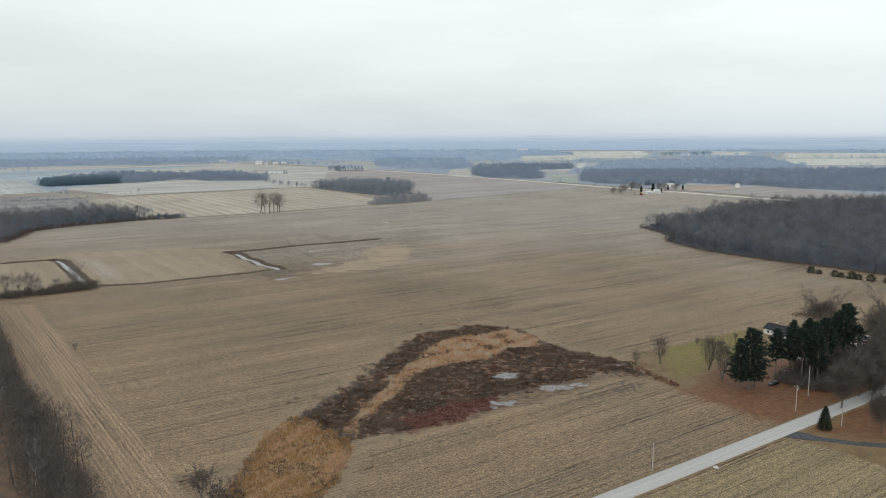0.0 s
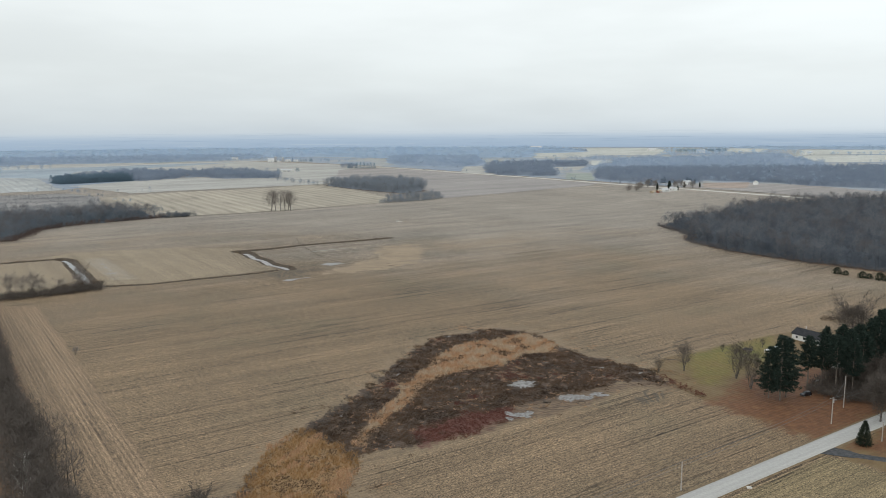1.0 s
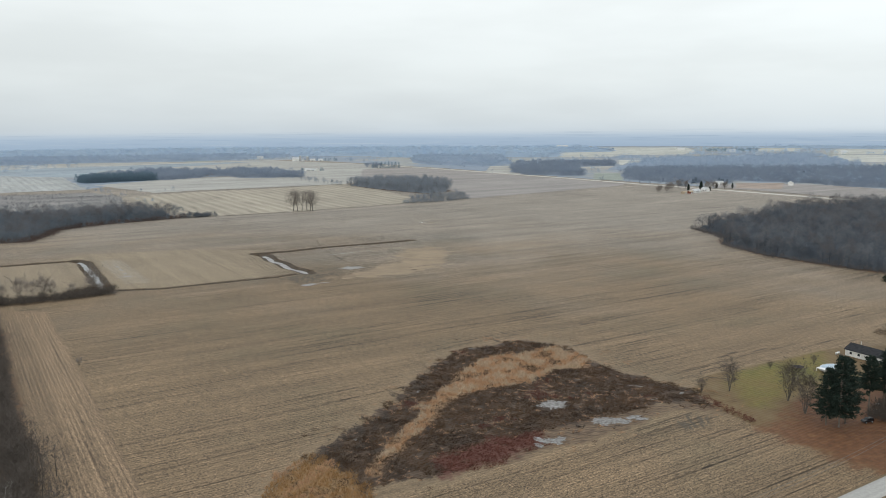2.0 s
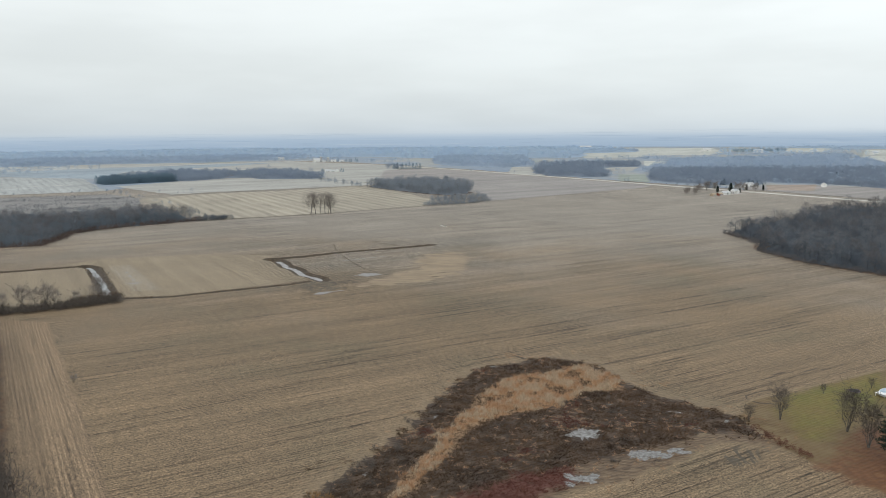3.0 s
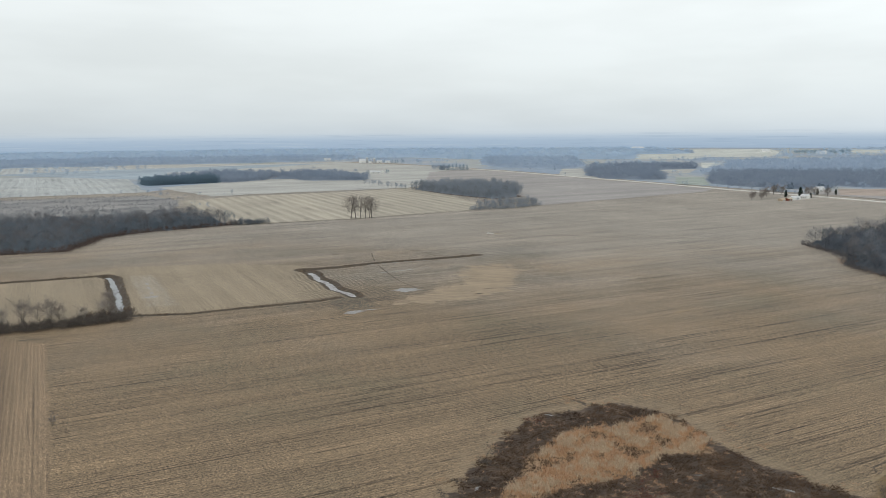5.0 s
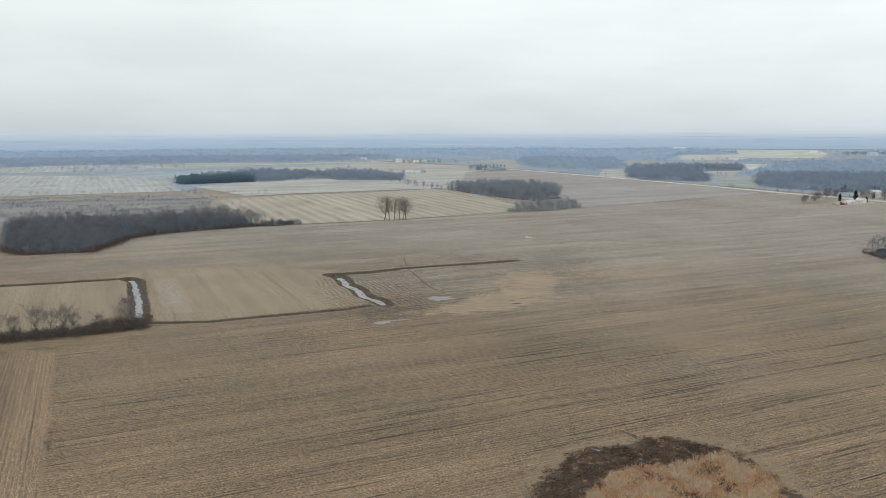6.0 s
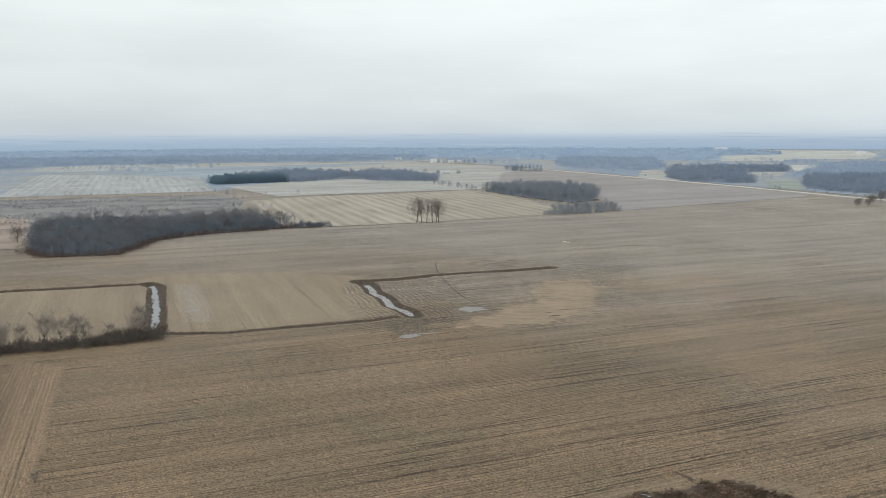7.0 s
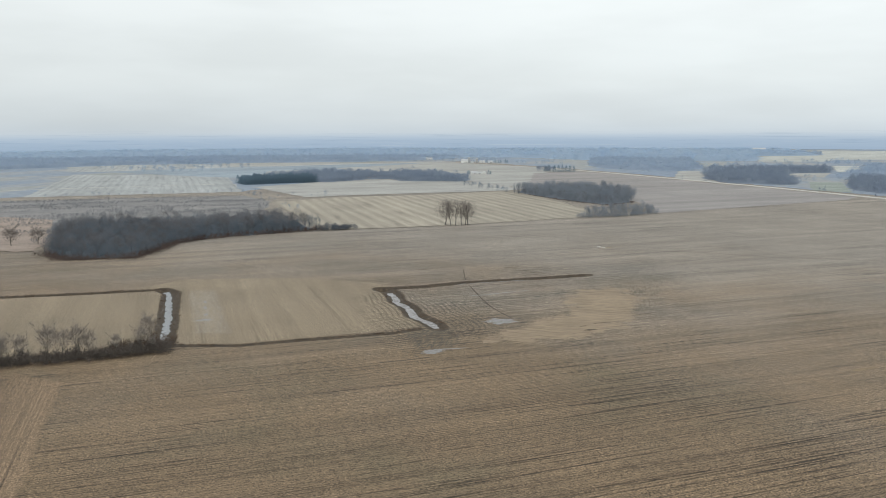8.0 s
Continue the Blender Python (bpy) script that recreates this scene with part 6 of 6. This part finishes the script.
bmesh.ops.bevel(bm, geom=bm.edges[:], offset=0.06, segments=2, affect="EDGES")
body = part("body", bm, dark_paint, car)
part("rear_window", boxed(-2.02, -0.6, 1.15, -1.86, 0.6, 1.5), glass_mat, body)
part("bumper", boxed(-2.36, -0.8, 0.4, -2.2, 0.8, 0.6, bevel=0.03), white_paint, body, "pale rear bumper")
for sy in (-1, 1):
    part("tail_light", boxed(-2.3, sy * 0.68 - 0.12, 0.75, -2.2, sy * 0.68 + 0.12, 1.0), red_lens, body)
    part("side_window", boxed(-1.5, sy * 0.80 - 0.02, 1.15, 0.3, sy * 0.80 + 0.02, 1.55), glass_mat, body)
    for wx in (-1.35, 1.4):
        w = part("wheel", cyl(bmesh.new(), (wx, sy * 0.72, 0.33), (wx, sy * 0.93, 0.33), 0.33, 0.33, 16), tyre_mat, car)
        part("rim", cyl(bmesh.new(), (wx, sy * 0.93, 0.33), (wx, sy * 0.945, 0.33), 0.2, 0.18, 12), steel, w)
for x, y in ((149, 316.6), (145, 310)):
    t = thing("white_cart", spot(x, y, 20), "small white garden cart among the pines", "cart")
    part("tub", boxed(-0.7, -0.4, 0.3, 0.7, 0.4, 0.75, bevel=0.05), white_paint, t)
    for wx in (-0.5, 0.5):
        part("wheel", cyl(bmesh.new(), (wx, -0.58, 0.22), (wx, -0.5, 0.22), 0.22, 0.22, 12), tyre_mat, t)
        part("wheel", cyl(bmesh.new(), (wx, 0.5, 0.22), (wx, 0.58, 0.22), 0.22, 0.22, 12), tyre_mat, t)
post = thing("fence_post", spot(135.4, 231.3), "short dark wooden post beside the driveway", "post", "driveway posts")
part("post", cyl(bmesh.new(), (0, 0, -0.3), (0, 0, 1.3), 0.16, 0.15, 8), pine_bark, post)
stand(post, 138.3, 229.5, 0)
stand(post, 140.1, 227.3, 0)


pool = thing("swimming_pool", spot(151.0, 361.0, 35), "oval above-ground swimming pool with a pale blue cover", "pool")
bm = bmesh.new()
n = 40
rings = []
for k, z in ((1.0, -0.1), (1.0, 1.3), (0.965, 1.3), (0.965, 0.9)):
    rings.append([bm.verts.new((5.2 * k * math.cos(2 * math.pi * i / n), 3.1 * k * math.sin(2 * math.pi * i / n), z)) for i in range(n)])
for a, c in zip(rings, rings[1:]):
    for i in range(n):
        bm.faces.new((a[i], a[(i + 1) % n], c[(i + 1) % n], c[i]))
part("wall", bm, white_paint, pool, "white metal pool wall")
pool_cover = varied("pale_blue_vinyl", (0.30, 0.40, 0.50), (0.48, 0.58, 0.66), 0.45, 0.6, 0.4)
bm = bmesh.new()
bm.faces.new([bm.verts.new((5.0 * math.cos(2 * math.pi * i / n), 2.97 * math.sin(2 * math.pi * i / n), 1.12)) for i in range(n)])
part("cover", bm, pool_cover, pool, "sagging pale blue winter cover")
deck = part("deck", boxed(-6.8, -2.0, 1.2, -4.4, 2.0, 1.35, bevel=0.02), white_paint, pool, "small white pool deck")
for dx in (-6.6, -4.8):
    for dy in (-1.8, 1.8):
        part("deck_post", boxed(dx - 0.06, dy - 0.06, -0.1, dx + 0.06, dy + 0.06, 1.2), white_paint, deck)
for i in range(10):
    a = 2 * math.pi * i / 10 + 0.2
    part("brace", boxed(5.25 * math.cos(a) - 0.07, 3.15 * math.sin(a) - 0.07, -0.1, 5.25 * math.cos(a) + 0.07, 3.15 * math.sin(a) + 0.07, 1.28), steel, pool)

tank = thing("propane_tank", spot(164.5, 383.5, 35), "white propane tank beside the house", "tank")
bm = bmesh.new()
prof = [(-1.5, 0.02), (-1.4, 0.3), (-1.2, 0.45), (1.2, 0.45), (1.4, 0.3), (1.5, 0.02)]
rr = [[bm.verts.new((px, r * math.cos(2 * math.pi * i / 14), 0.8 + r * math.sin(2 * math.pi * i / 14))) for i in range(14)] for px, r in prof]
for a, c in zip(rr, rr[1:]):
    for i in range(14):
        bm.faces.new((a[i], a[(i + 1) % 14], c[(i + 1) % 14], c[i]))
part("shell", bm, white_paint, tank)
for dx in (-0.9, 0.9):
    part("foot", boxed(dx - 0.1, -0.35, -0.1, dx + 0.1, 0.35, 0.5), steel, tank)
part("cap", cyl(bmesh.new(), (0, 0, 1.2), (0, 0, 1.42), 0.16, 0.13, 10), steel, tank)

tramp = thing("trampoline", spot(138.0, 361.7), "round trampoline with a dark mat on the lawn", "trampoline")
part("mat", cyl(bmesh.new(), (0, 0, 0.86), (0, 0, 0.89), 1.9, 1.9, 28), tyre_mat, tramp)
bm = bmesh.new()
rr = [[bm.verts.new((r * math.cos(2 * math.pi * i / 28), r * math.sin(2 * math.pi * i / 28), z)) for i in range(28)] for r, z in ((1.9, 0.92), (2.2, 0.92), (2.2, 0.84), (1.9, 0.84))]
for a, c in zip(rr, rr[1:] + rr[:1]):
    for i in range(28):
        bm.faces.new((a[i], a[(i + 1) % 28], c[(i + 1) % 28], c[i]))
part("rim_pad", bm, varied("faded_purple_pad", (0.08, 0.05, 0.09), (0.12, 0.08, 0.13), 0.7, 1.0), tramp, "faded purple pad")
for i in range(6):
    a = math.pi * i / 3
    part("leg", cyl(bmesh.new(), (2.05 * math.cos(a), 2.05 * math.sin(a), -0.1), (2.05 * math.cos(a), 2.05 * math.sin(a), 0.85), 0.04, 0.04, 6), steel, tramp)

strip("lawn_margin", [(90, 346), (96, 351.5), (117, 364), (140, 378), (163, 393)], 1.2, 0.04, margin_mat, "pale dry margin between lawn and field", "margin", 0.0, 0.05, 0.3)
part("vent_pipe", cyl(bmesh.new(), (-6.5, 0.8, 4.6), (-6.5, 0.8, 6.4), 0.09, 0.09, 8), white_paint, house)


# stones and pale marks in the field
def stone(x, y, r, seed, label):
    rng = np.random.default_rng(seed)
    bm = bmesh.new()
    bmesh.ops.create_icosphere(bm, subdivisions=2, radius=1)
    for v in bm.verts:
        v.co = Vector((v.co.x * r * 1.3, v.co.y * r, v.co.z * r * 0.6)) * (1 + 0.25 * noise.noise(v.co * 1.7 + Vector((seed, 0, 0))))
    me = bpy.data.meshes.new("stone")
    bm.to_mesh(me)
    bm.free()
    me.materials.append(stone_mat)
    ob = tagged(new("stone", me), label, "stone")
    ob.location = (x, y, float(ground_z(x, y)) + r * 0.2)
    return ob


stone(-62, 886, 1.6, 1, "pale boulder lying in the stubble field")
stone(-58, 884, 1.0, 2, "pale boulder lying in the stubble field")
stone(85.6, 221.3, 0.7, 3, "flat pale rock on the verge of the country road")
for i, (cx, cy, ra, rb, turn) in enumerate([(71, 559, 5.5, 2.0, 38), (76, 563, 3.0, 0.9, 38), (-57, 886, 9.0, 2.2, 36), (-48, 892, 4.0, 1.0, 36)]):
    puddle(cx, cy, ra, rb, turn, margin_mat, "bare_patch", "pale bare patch in the stubble", 0.08, 400 + i)
for i, (cx, cy, ra, rb, turn) in enumerate([(9, 403, 5.5, 0.8, -42), (12, 399, 3.5, 0.6, -42), (-46, 597, 4.5, 1.3, 36), (-42, 613, 5.0, 0.7, 36), (-50, 604, 3.0, 0.7, 36), (-108, 757, 9, 1.0, 36), (-98, 752, 8, 0.9, 34), (-94, 746, 7, 0.8, 40),
                                            (-118, 770, 9, 1.2, 34), (-96, 775, 8, 1.0, 30), (-180, 742, 6, 1.3, 36), (-150, 905, 6, 1.2, 40), (118, 385, 5, 0.8, 36), (112, 379, 4, 0.6, 34),
                                            (132, 390, 6, 0.7, 36), (86, 560, 4.5, 0.5, 36), (-20, 640, 5, 0.8, 38)]):
    puddle(cx, cy, ra, rb, turn, mud_dark, "wet_patch", "dark wet mark in the stubble", 0.07, 420 + i)
